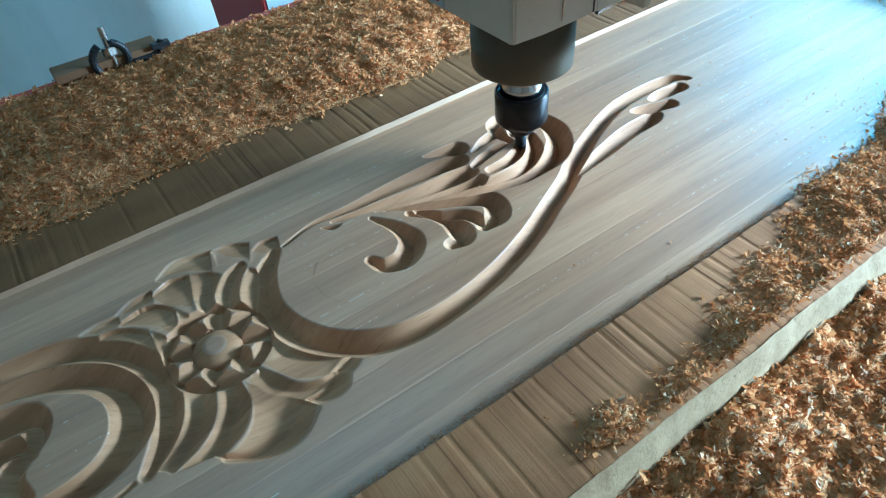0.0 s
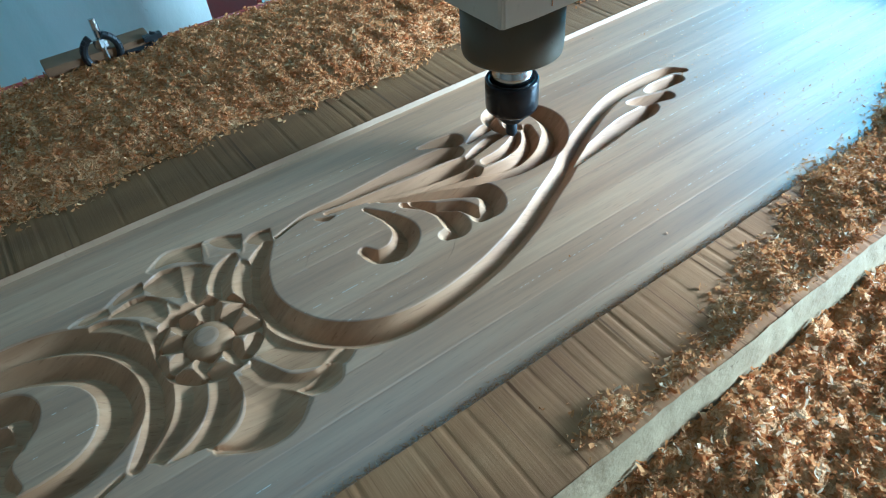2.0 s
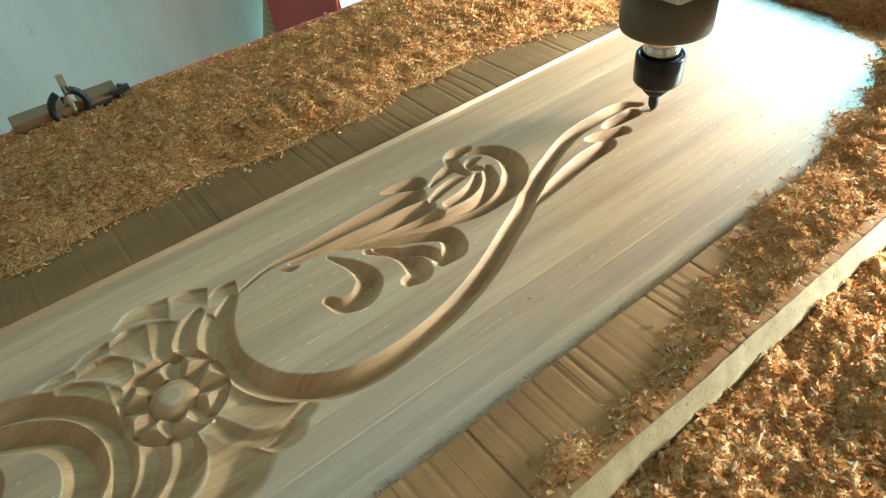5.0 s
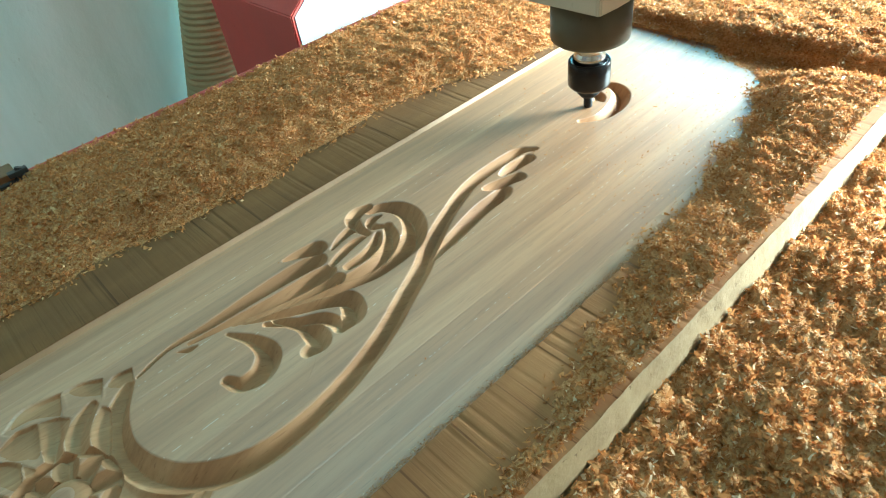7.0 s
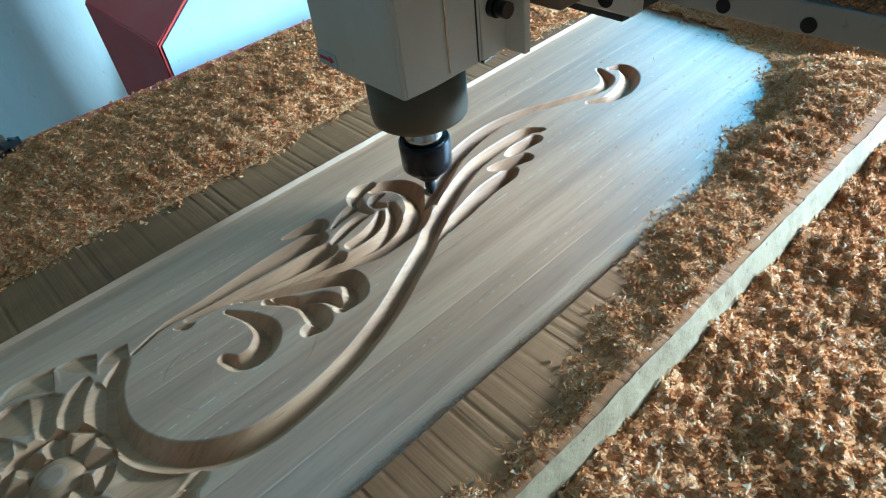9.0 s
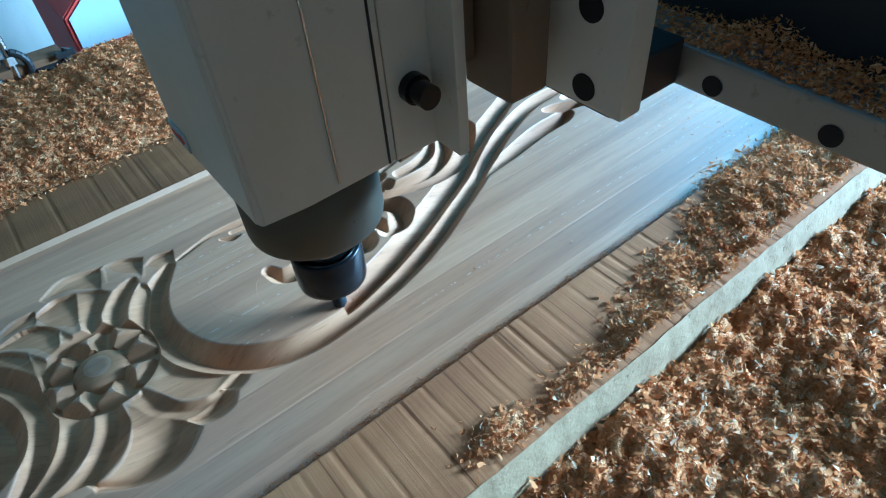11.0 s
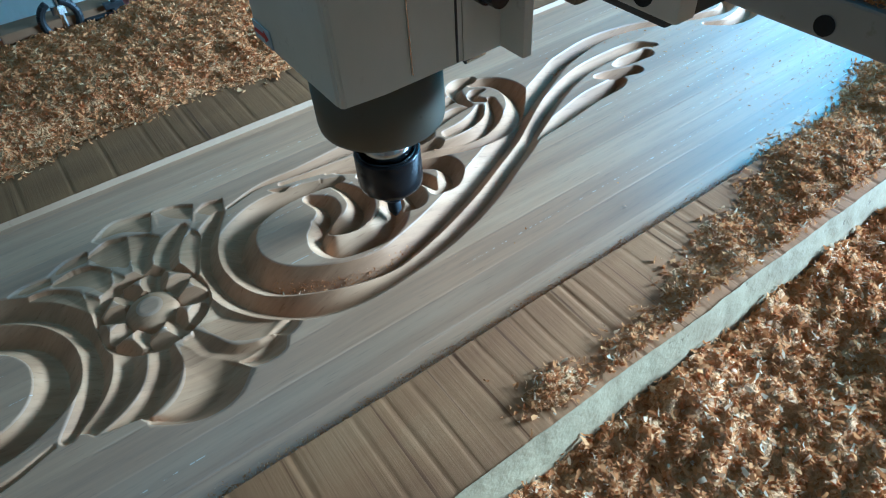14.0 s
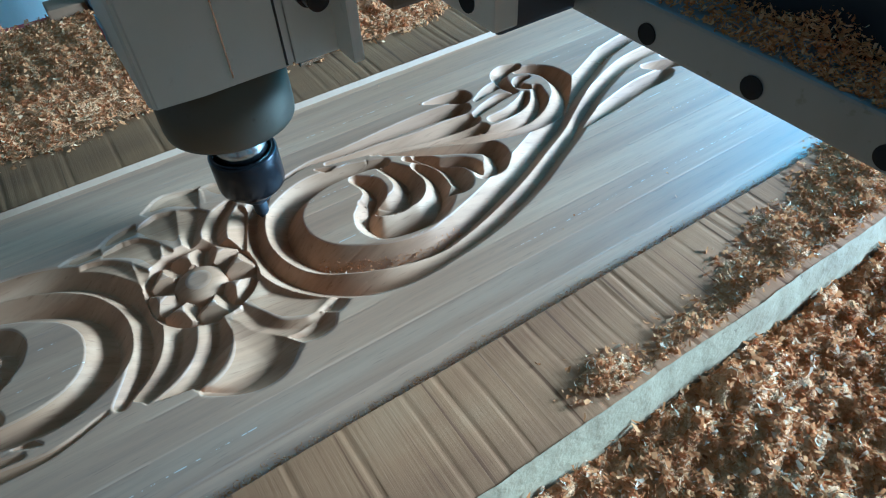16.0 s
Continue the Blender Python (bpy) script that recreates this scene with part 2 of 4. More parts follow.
def joined(*some):
    out = bmesh.new()
    for bm in some:
        me = bpy.data.meshes.new("piece")
        bm.to_mesh(me)
        bm.free()
        out.from_mesh(me)
        bpy.data.meshes.remove(me)
    return out


def prism(points, y0, y1, bevel=0.0):
    """A profile in x and z, drawn out along y."""
    bm = bmesh.new()
    low = [bm.verts.new((x, y0, z)) for x, z in points]
    high = [bm.verts.new((x, y1, z)) for x, z in points]
    for k in range(len(points)):
        j = (k + 1) % len(points)
        bm.faces.new((low[k], low[j], high[j], high[k]))
    bm.faces.new(low[::-1])
    bm.faces.new(high)
    if bevel:
        bmesh.ops.bevel(bm, geom=bm.edges[:], offset=bevel, segments=2, affect="EDGES")
    return bm


def wobble(x, y, size, seed=0.0):
    return noise.noise((x / size, y / size, seed))


# ---- the room ----
def structure(name, bm, mat, label=""):
    return tagged(new(name, mesh_of(name, bm, mat)), label, kind="structure")


structure("floor", box(-2.4, 2.4, -3.05, 1.3, -0.95, -0.85), CONCRETE, "bare grey concrete workshop floor")
# ceiling out of view, with a gap for the added overhead lamp
structure("ceiling", joined(box(-2.4, 2.4, -3.05, 0.12, 2.4, 2.5), box(-2.4, 2.4, 1.04, 1.3, 2.4, 2.5), box(-2.4, -0.56, 0.12, 1.04, 2.4, 2.5), box(2.16, 2.4, 0.12, 1.04, 2.4, 2.5)), CEIL, "unseen plain ceiling, opened for the added roof lamp")
structure("wall_north", box(-2.4, 2.4, 1.15, 1.3, -0.85, 0.40), PLASTER, "pale blue-white plaster wall with faint stains")
# unseen dark wall, added so the planed face mirrors less brightness
structure("unseen_dark_north", box(-2.4, 2.4, 1.16, 1.3, 0.402, 2.4), UNSEEN_DARK, "unseen dark upper wall, added to dull the plank's reflections")
structure("wall_south", box(-2.4, 2.4, -3.05, -2.9, -0.85, 2.4), UNSEEN_DARK, "unseen dull brown wall")
structure("wall_west", joined(box(-2.4, -2.25, -2.9, -0.75, -0.85, 2.4), box(-2.4, -2.25, 0.75, 1.15, -0.85, 2.4),
                              box(-2.4, -2.25, -0.75, 0.75, -0.85, 0.35), box(-2.4, -2.25, -0.75, 0.75, 1.35, 2.4)), UNSEEN_DARK, "unseen dull brown wall, opened for the added fill lamp")
structure("wall_east", joined(box(2.25, 2.4, -2.9, -1.44, -0.85, 2.4), box(2.25, 2.4, -0.48, -0.10, -0.85, 2.4), box(2.25, 2.4, 1.02, 1.15, -0.85, 2.4),
                              box(2.25, 2.4, -1.44, -0.48, -0.85, 0.27), box(2.25, 2.4, -1.44, -0.48, 0.81, 2.4),
                              box(2.25, 2.4, -0.10, 1.02, -0.85, 0.06), box(2.25, 2.4, -0.10, 1.02, 1.66, 2.4)), UNSEEN_DARK, "unseen dull brown wall with two wide openings")

# ---- the machine's bed ----
bed = thing("machine_bed", "red-painted steel router bed covered in sawdust", "machine bed")
part("bed_top", box(-0.9, 1.45, -0.70, 0.398, -0.075, -0.042, 0.003), OLDWOOD, bed, "brown timber bed top under sawdust")
part("side_rail", box(-0.95, 1.5, 0.4, 0.418, -0.10, 0.001, 0.002), RED, bed, "red painted steel side rail")
part("side_rail", box(-0.95, 1.5, -0.722, -0.704, -0.10, 0.001, 0.002), RED, bed, "red painted steel side rail")
for lx in (-0.85, 1.4):
    for ly in (0.36, -0.66):
        part("leg", box(lx - 0.04, lx + 0.04, ly - 0.04, ly + 0.04, -0.85, -0.0765, 0.004), RED, bed, "red steel leg")

# ---- the plank: a relief on a fine grid ----
X0, X1, Y0, Y1, STEP = -0.17, 0.70, -0.128, 0.128, 0.0006
NX, NY = int(round((X1 - X0) / STEP)) + 1, int(round((Y1 - Y0) / STEP)) + 1
GX, GY = np.meshgrid(np.linspace(X0, X1, NX), np.linspace(Y0, Y1, NY), indexing="ij")
TOP = 0.004


def spline(points, steps=44):
    """A smooth line through (x mm, y mm, half width mm), in metres, with how far along it each sample lies."""
    p = np.array(points, float) / 1000
    p = np.vstack([2 * p[0] - p[1], p, 2 * p[-1] - p[-2]])
    out = []
    for k in range(1, len(p) - 2):
        a, b, c, d = p[k - 1 : k + 3]
        for u in np.arange(steps) / steps:
            out.append(0.5 * (2 * b + (c - a) * u + (2 * a - 5 * b + 4 * c - d) * u * u + (3 * b - a - 3 * c + d) * u**3))
    out.append(p[-2])
    return np.array(out)


def groove(points, steep=1.05, turn=False, wide=1.15):
    """How deep a V-nosed cut along the line goes at each node of the grid, and how far along the line (0 to 1) it lies."""
    line = spline(points)
    if turn:
        line[:, :2] *= -1
    depth, along = np.zeros_like(GX), np.zeros_like(GX)
    for k, (x, y, w) in enumerate(line):
        w = max(w, 0.0008) * wide
        i0, i1 = int((x - w - X0) / STEP), int((x + w - X0) / STEP) + 2
        j0, j1 = int((y - w - Y0) / STEP), int((y + w - Y0) / STEP) + 2
        i0, j0 = max(i0, 0), max(j0, 0)
        if i1 <= i0 or j1 <= j0 or i0 >= NX or j0 >= NY:
            continue
        d = steep * (w - np.hypot(GX[i0:i1, j0:j1] - x, GY[i0:i1, j0:j1] - y)).clip(0)
        here = depth[i0:i1, j0:j1]
        better = d > here
        along[i0:i1, j0:j1][better] = k / (len(line) - 1)
        here[better] = d[better]
    return depth, along


def lofted(left, valley, right, deep, swell=False):
    """Depth of a cut with flat walls from two rims (mm) down to its valley line."""
    curves = [spline([(x, y, 0) for x, y in c], 10)[:, :2] for c in (left, valley, right)]
    n = len(curves[1])
    u = np.linspace(0, 1, n)
    d = deep / 1000 * (0.55 + 0.45 * np.minimum(u / 0.25, 1)) * (1 - 0.55 * np.clip((u - 0.75) / 0.25, 0, 1) ** 2)
    if swell:
        d = deep / 1000 * (0.15 + 0.85 * u)
    depth = np.zeros_like(GX)
    for rim, fall in ((curves[0], 0.0007), (curves[2], 0.0002)):
        for k in range(n - 1):
            quad = [(*rim[k], fall), (*curves[1][k], d[k]), (*curves[1][k + 1], d[k + 1]), (*rim[k + 1], fall)]
            for tri in ((quad[0], quad[1], quad[2]), (quad[0], quad[2], quad[3])):
                (ax, ay, az), (bx, by, bz), (cx, cy, cz) = tri
                area = (bx - ax) * (cy - ay) - (cx - ax) * (by - ay)
                if abs(area) < 1e-10:
                    continue
                i0, i1 = max(int((min(ax, bx, cx) - X0) / STEP), 0), int((max(ax, bx, cx) - X0) / STEP) + 2
                j0, j1 = max(int((min(ay, by, cy) - Y0) / STEP), 0), int((max(ay, by, cy) - Y0) / STEP) + 2
                gx, gy = GX[i0:i1, j0:j1], GY[i0:i1, j0:j1]
                p = ((gx - ax) * (cy - ay) - (cx - ax) * (gy - ay)) / area
                q = ((bx - ax) * (gy - ay) - (gx - ax) * (by - ay)) / area
                z = np.where((p >= -0.02) & (q >= -0.02) & (p + q <= 1.02), az + p * (bz - az) + q * (cz - az), 0)
                depth[i0:i1, j0:j1] = np.maximum(depth[i0:i1, j0:j1], z)
    return depth


OLD_CUTS = {
    "stalk_round": [(59, 54, 4), (45, 38, 7), (38, 22, 8), (36, 4, 8), (40, -17, 9), (52, -37, 9), (72, -53, 9), (97, -61, 8), (128, -61, 7), (160, -56, 7), (185, -49, 7)],
    "stalk": [(185, -49, 7), (208, -40, 7), (237, -26, 7), (260, -15, 7), (281, -2, 7), (315, 15, 6), (355, 29, 6), (393, 32, 6), (420, 30, 5), (432, 21, 3)],
    "branch": [(272, -14, 3.4), (304, -8, 5.8), (336, -2, 6.9), (361, -1, 6.9), (369, 1, 5.8)],
    "lobe_a": [(361, 15, 3.4), (370, 11, 5.8), (391, 4, 5.8)],
    "lobe_b": [(385, 18, 3.4), (396, 18, 5.8), (417, 16, 5.8)],
    "fan_a": [(66, 55, 1.5), (92, 62, 2.2), (121, 60, 4), (157, 60, 6), (190, 59, 7.5), (213, 56, 8)],
    "fan_b": [(104, 55, 2), (140, 49, 4), (170, 43, 6), (198, 40, 7.5), (211, 39, 7)],
    "fan_c": [(134, 46, 2), (164, 37, 4), (193, 31, 6), (212, 26, 6)],
    "spiral": [(150, 42, 2), (180, 28, 3), (209, 16, 5), (232, 10, 7), (254, 10, 8), (272, 13, 9), (286, 22, 9), (296, 38, 9), (297, 54, 8), (289, 66, 6), (278, 71, 4)],
    "spiral_head": [(282, 77, 4), (271, 78, 6), (262, 73, 6), (258, 61, 5), (259, 49, 3)],
    "spiral_eye": [(280, 59, 2), (272, 60, 4), (267, 54, 4), (272, 47, 3)],
    "crescent_a": [(276, 44, 4), (268, 30, 6), (255, 21, 7), (238, 17, 6), (218, 20, 4), (200, 27, 2)],
    "crescent_b": [(264, 42, 3), (254, 34, 5), (240, 30, 5), (225, 30, 4)],
    "crescent_c": [(256, 48, 2), (245, 49, 4), (231, 46, 4), (218, 42, 3)],
    "leaf_a": [(140, 42, 2.3), (167, 26, 4.6), (189, 14, 5.8), (203, 3, 8.0), (198, -12, 8.0), (184, -15, 5.8)],
    "leaf_b": [(150, 28, 2.6), (164, 14, 3.9), (180, 2, 5.2), (185, -11, 5.2)],
    "leaf_c": [(156, 26, 3), (167, 7, 6), (168, -9, 8), (165, -16, 7), (156, -16, 5)],
    "curl": [(127, 41, 2), (136, 22, 5), (137, 4, 8), (125, -7, 8), (111, -5, 6), (106, 5, 4)],
    "fan_tip": [(196, 76, 2), (208, 73, 5), (222, 68, 8)],
    "fan_d": [(229, 57, 2), (242, 62, 4), (254, 64, 5), (258, 62, 4)],
    "dot": [(95, 54, 1), (101, 50, 2.6), (107, 49, 1)],
}
# The petals: each a cut between two rims with its valley line, all in mm, from the flower's heart outwards.
PETALS = {
    "stripe_a": ([(-29, -10), (-30, -21), (-34, -33), (-43, -43), (-59, -52)], [(-20, -21), (-23, -29), (-31, -43), (-42, -53), (-50, -58)], [(-12, -27), (-17, -41), (-23, -49), (-33, -56), (-48, -62)]),
    "stripe_b": ([(-12, -27), (-17, -41), (-24, -51), (-34, -58), (-47, -62)], [(-2, -25), (-7, -40), (-15, -52), (-23, -62), (-27, -65)], [(1, -34), (1, -45), (-4, -55), (-11, -62), (-26, -69)]),
    "fan_petal": ([(2, -33), (0, -49), (-6, -61), (-17, -68), (-26, -68)], [(22, -62), (12, -71), (1, -75), (-11, -75), (-25, -67)], [(29, -73), (17, -83), (5, -86), (-8, -83), (-25, -73)]),
    "long_petal_a": ([(12, -27), (19, -38), (26, -51), (37, -57), (45, -59)], [(11, -31), (15, -44), (23, -54), (34, -59), (45, -60)], [(2, -32), (5, -49), (13, -60), (20, -65), (23, -66)]),
    "tip_a": ([(33, -57), (30, -60), (27, -62), (21, -63)], [(47, -58), (41, -63), (34, -65), (24, -63)], [(53, -64), (47, -72), (38, -74), (29, -72)]),
    "long_petal_b": ([(29, -8), (32, -21), (40, -35), (49, -45), (60, -52)], [(27, -13), (29, -25), (37, -36), (48, -46), (60, -50)], [(13, -28), (18, -38), (26, -51), (37, -57), (44, -59)]),
    "tip_b": ([(50, -48), (47, -52), (45, -55), (42, -57)], [(61, -49), (57, -54), (52, -56), (46, -57)], [(65, -58), (59, -62), (55, -64), (52, -64)]),
    "back_petal_a": ([(-64, 52), (-54, 55), (-42, 51), (-31, 41)], [(-64, 52), (-53, 54), (-42, 49), (-31, 36)], [(-65, 47), (-53, 37), (-40, 24), (-31, 5)]),
    "back_heel_a": ([(-30, 38), (-31, 29), (-31, 19), (-30, 8)], [(-21, 23), (-25, 19), (-27, 15), (-30, 8)], [(-19, 17), (-22, 12), (-25, 8), (-28, 4)]),
    "back_petal_b": ([(-43, 57), (-31, 60), (-20, 57), (-11, 47)], [(-43, 57), (-31, 60), (-20, 56), (-13, 44)], [(-45, 53), (-35, 45), (-26, 35), (-18, 17)]),
    "back_heel_b": ([(-12, 46), (-13, 36), (-15, 26), (-16, 18)], [(-4, 31), (-8, 28), (-12, 25), (-15, 20)], [(-2, 24), (-6, 21), (-10, 18), (-14, 16)]),
    "back_petal_c": ([(-20, 68), (-8, 74), (-1, 73), (4, 71)], [(-20, 68), (-9, 73), (-2, 71), (4, 70)], [(-22, 63), (-16, 48), (-9, 41), (-3, 31)]),
    "back_heel_c": ([(4, 71), (2, 58), (0, 46), (-1, 35), (-1, 29)], [(16, 64), (12, 53), (7, 44), (3, 37), (1, 33)], [(23, 55), (15, 46), (11, 39), (10, 30), (10, 23)]),
    "back_petal_d": ([(35, 60), (23, 55), (14, 45), (11, 33), (12, 23)], [(38, 59), (26, 49), (20, 41), (17, 31), (15, 25)], [(39, 53), (31, 43), (26, 34), (23, 24), (22, 16)]),
    "back_petal_e": ([(39, 51), (31, 43), (26, 34), (24, 23), (25, 14)], [(42, 46), (38, 37), (34, 28), (30, 19), (27, 12)], [(44, 41), (41, 29), (38, 19), (33, 11), (27, 5)]),
    "flare_a": ([(-70, 61), (-58, 65), (-45, 64)], [(-67, 59), (-56, 62), (-44, 63)], [(-64, 52), (-54, 55), (-43, 55)]),
    "flare_b": ([(-47, 63), (-34, 71), (-20, 72)], [(-44, 61), (-34, 67), (-20, 72)], [(-42, 57), (-32, 60), (-22, 60)]),
    "flare_c": ([(-15, 79), (1, 89), (25, 83)], [(-13, 76), (4, 85), (23, 83)], [(-11, 73), (3, 71), (17, 60)]),
    "flare_d": ([(24, 82), (35, 81), (48, 72)], [(25, 79), (36, 80), (48, 73)], [(23, 66), (33, 61), (42, 57)]),
    "flare_e": ([(45, 63), (55, 69), (66, 65)], [(46, 63), (55, 68), (66, 66)], [(43, 55), (52, 52), (61, 48)]),
}
PETAL_DEPTH = {"stripe_a": 7.0, "stripe_b": 7.0, "fan_petal": 6.0, "long_petal_a": 4.0, "tip_a": 5.0, "long_petal_b": 4.0, "tip_b": 4.6,
               "back_petal_a": 3.2, "back_heel_a": 3.6, "back_petal_b": 3.2, "back_heel_b": 3.6, "back_petal_c": 3.2, "back_heel_c": 5.0, "back_petal_d": 6.0, "back_petal_e": 6.0,
               "flare_a": 2.6, "flare_b": 2.8, "flare_c": 3.4, "flare_d": 3.0, "flare_e": 3.0}
# The cuts made while one watches: the line, and the seconds at which the cutter is at its start and its end.
NEW_CUTS = [
    ("hook", [(493, 17, 3), (512, 6, 6), (537, 7, 8), (558, 17, 8), (567, 32, 6), (558, 40, 3)], 5.75, 6.55),
    ("hook_stem", [(550, 48, 3), (541, 31, 6), (525, 24, 5), (506, 28, 5), (473, 41, 5), (440, 54, 5), (400, 59, 6), (358, 52, 7), (342, 46, 7)], 6.6, 8.6),
    ("stem", [(342, 46, 7), (297, 24, 8), (261, 2, 9), (230, -13, 9), (197, -28, 9), (168, -39, 9), (146, -46, 9)], 8.6, 10.8),
    ("oval", [(146, -46, 9), (124, -50, 9), (100, -45, 9), (76, -33, 10), (61, -20, 11), (54, -1, 11), (57, 20, 11), (70, 34, 9), (89, 41, 8), (114, 40, 6), (137, 34, 4)], 10.8, 12.9),
    ("inner_curl", [(112, 29, 4), (118, 18, 7), (116, 9, 7), (109, 2, 7), (102, -5, 7)], 12.95, 13.4),
    ("inner_leaf", [(102, -5, 7), (100, -14, 7.5), (106, -22, 9), (121, -25, 10), (136, -25, 10), (150, -15, 9), (156, 0, 7), (152, 17, 4)], 13.4, 14.1),
    ("inner_crescent", [(112, -1, 4), (119, -5, 6), (129, -5, 9), (137, 0, 9), (140, 14, 8), (134, 30, 5)], 14.1, 14.6),
]


def carved():
    """The plank's planed face before the watched cuts, and after them, and when each spot is cut."""
    before = np.zeros_like(GX)
    for line in OLD_CUTS.values():
        before = np.maximum(before, groove(line)[0])
        before = np.maximum(before, groove(line, turn=True)[0])
    petals = np.zeros_like(GX)
    for name, (left, valley, right) in PETALS.items():
        petals = np.maximum(petals, lofted(left, valley, right, PETAL_DEPTH[name], name.startswith("flare")))
    petals[1:-1] = 0.25 * petals[:-2] + 0.5 * petals[1:-1] + 0.25 * petals[2:]
    petals[:, 1:-1] = 0.25 * petals[:, :-2] + 0.5 * petals[:, 1:-1] + 0.25 * petals[:, 2:]
    before = np.maximum(before, petals)
    # the flower's heart: a bowl, a dome with a small flat top and a ring of facetted beads
    r = np.hypot(GX + 0.001, GY - 0.003)
    before = np.maximum(before, 0.0072 * np.clip((0.034 - r) / 0.004, 0, 1))
    rs = np.random.RandomState(17)
    for bx, by in ((16, 20), (22, 5), (15, -11), (-1, -18), (-17, -12), (-24, 2), (-18, 18), (-2, 26)):
        u, v = GX - bx / 1000, GY - by / 1000
        rr = np.hypot(u, v) / 0.0104
        turned = math.atan2(by, bx) + rs.uniform(-0.4, 0.4)
        facets = np.max([(u * math.cos(turned + k * math.tau / 3) + v * math.sin(turned + k * math.tau / 3)) for k in range(3)], axis=0) / 0.0075
        rise = 0.0072 - 0.0074 * np.minimum(np.sqrt(np.clip(1 - rr**2, 0, 1)), 1.12 - facets).clip(0, 1)
        before = np.where(rr < 1, np.minimum(before, rise), before)
    r = np.hypot(GX + 0.002, GY - 0.004)
    dome = 0.0072 - 0.0074 * np.sqrt(np.clip(1.02 - (r / 0.0150) ** 2, 0, 1))
    before = np.where(r < 0.0150, np.maximum(dome, 0.0002), before)
    after, when = before.copy(), np.full(GX.shape, -1.0)
    which = np.full(GX.shape, -1)
    for k, (_, line, t0, t1) in enumerate(NEW_CUTS):
        d, along = groove(line)
        hit = d > after + 1e-5
        fresh = hit & (when < 0)
        when[fresh] = (t0 + along * (t1 - t0))[fresh]
        which[fresh] = k
        after = np.maximum(after, d)
    # the left half was cut the same way before, turned about the flower
    for _, line, _, _ in NEW_CUTS:
        d = groove(line, turn=True)[0]
        before, after = np.maximum(before, d), np.maximum(after, d)
    # faint steps between the planing passes, along the plank and across its far end
    lane = (GY + 0.2) / 0.0215
    face = 0.00022 * np.abs(np.sin(np.floor(lane) * 12.9898 + 4.1)) + 0.00014 * (np.abs(lane - np.round(lane)) < 0.028) * (np.sin(GX * 31 + np.round(lane) * 2.3) > -0.35)
    across = np.where((GX > 0.643) & (np.abs(GY + 0.007) < 0.068), 0.0003, 0) + np.where(GX > 0.668, 0.0003, 0)
    skin = face + across + 0.00015 * np.sin(GX * 9) 
    return -(before + skin), -(after + skin), when, which


BEFORE, AFTER, WHEN, WHICH = carved()


def grid_mesh(name, x, y, z, mat):
    """One sheet from arrays of the same shape."""
    a, b = x.shape
    verts = np.stack([x, y, z], -1).reshape(-1, 3)
    idx = np.arange(a * b).reshape(a, b)
    quads = np.stack([idx[:-1, :-1], idx[1:, :-1], idx[1:, 1:], idx[:-1, 1:]], -1).reshape(-1, 4)
    return quick_mesh(name, verts, quads, mat)


def quick_mesh(name, verts, quads, mat, smooth=True):
    me = bpy.data.meshes.new(name)
    me.vertices.add(len(verts))
    me.vertices.foreach_set("co", np.asarray(verts, np.float32).ravel())
    me.loops.add(4 * len(quads))
    me.loops.foreach_set("vertex_index", np.asarray(quads, np.int32).ravel())
    me.polygons.add(len(quads))
    me.polygons.foreach_set("loop_start", np.arange(0, 4 * len(quads), 4, dtype=np.int32))
    me.polygons.foreach_set("use_smooth", np.full(len(quads), smooth))
    me.materials.append(mat)
    me.update(calc_edges=True)
    me.validate()
    return me


plank = thing("wooden_plank", "thick rough-sawn plank with a planed face and carved floral relief", "wooden plank")


def sheet_part(name, me, label=""):
    ob = new(name, me)
    ob.parent = plank
    return tagged(ob, label) if label else ob


FACE = grid_mesh("carved_face", GX, GY, AFTER, PLANED)
FACE.set_sharp_from_angle(angle=radians(28))
sheet_part("carved_face", FACE, "planed brown wood with carved flower and scrolls")

# the planed face behind the camera's view, and the rough margins with their saw marks
part("planed_end", box(-0.62, X0 - 0.0005, Y0, Y1, -0.03, -0.0002), PLANED, plank)
MARKS = np.cumsum(np.random.RandomState(5).uniform(0.004, 0.015, 170)) - 0.75


def saw_marks(x):
    d = np.zeros_like(x)
    rs = np.random.RandomState(6)
    for at in MARKS:
        d += rs.uniform(0.0001, 0.0006) * (rs.rand() < 0.7) * np.exp(-(((x - at) / rs.uniform(0.0006, 0.0011)) ** 2))
    return d


def margin(name, ya, yb, mat, label):
    """A rough-sawn strip of the plank's top with turned-down sides."""
    xs, ys = np.arange(-0.74, 0.7201, 0.0013), np.linspace(ya, yb, 16)
    x, y = np.meshgrid(xs, ys, indexing="ij")
    rag = np.array([wobble(v, 0, 0.05, 3.0) * 0.0012 + wobble(v, 0, 0.012, 5.0) * 0.0006 for v in xs])[:, None]
    y = y + rag * (np.abs(y) > 0.185)
    z = TOP - saw_marks(x + 0.02 * y) + 0.0004 * np.sin(x * 37 + y * 90)
    return sheet_part(name, grid_mesh(name, x, y, z, mat), label)


margin("rough_margin", -0.189, -0.1292, ROUGH, "rough brown margin with cross saw marks")
margin("rough_margin", 0.1292, 0.205, ROUGH_DARK, "rough grey-brown margin with cross saw marks")
part("far_margin", box(0.7008, 0.72, -0.1285, 0.1285, -0.03, 0.0036), ROUGH, plank)


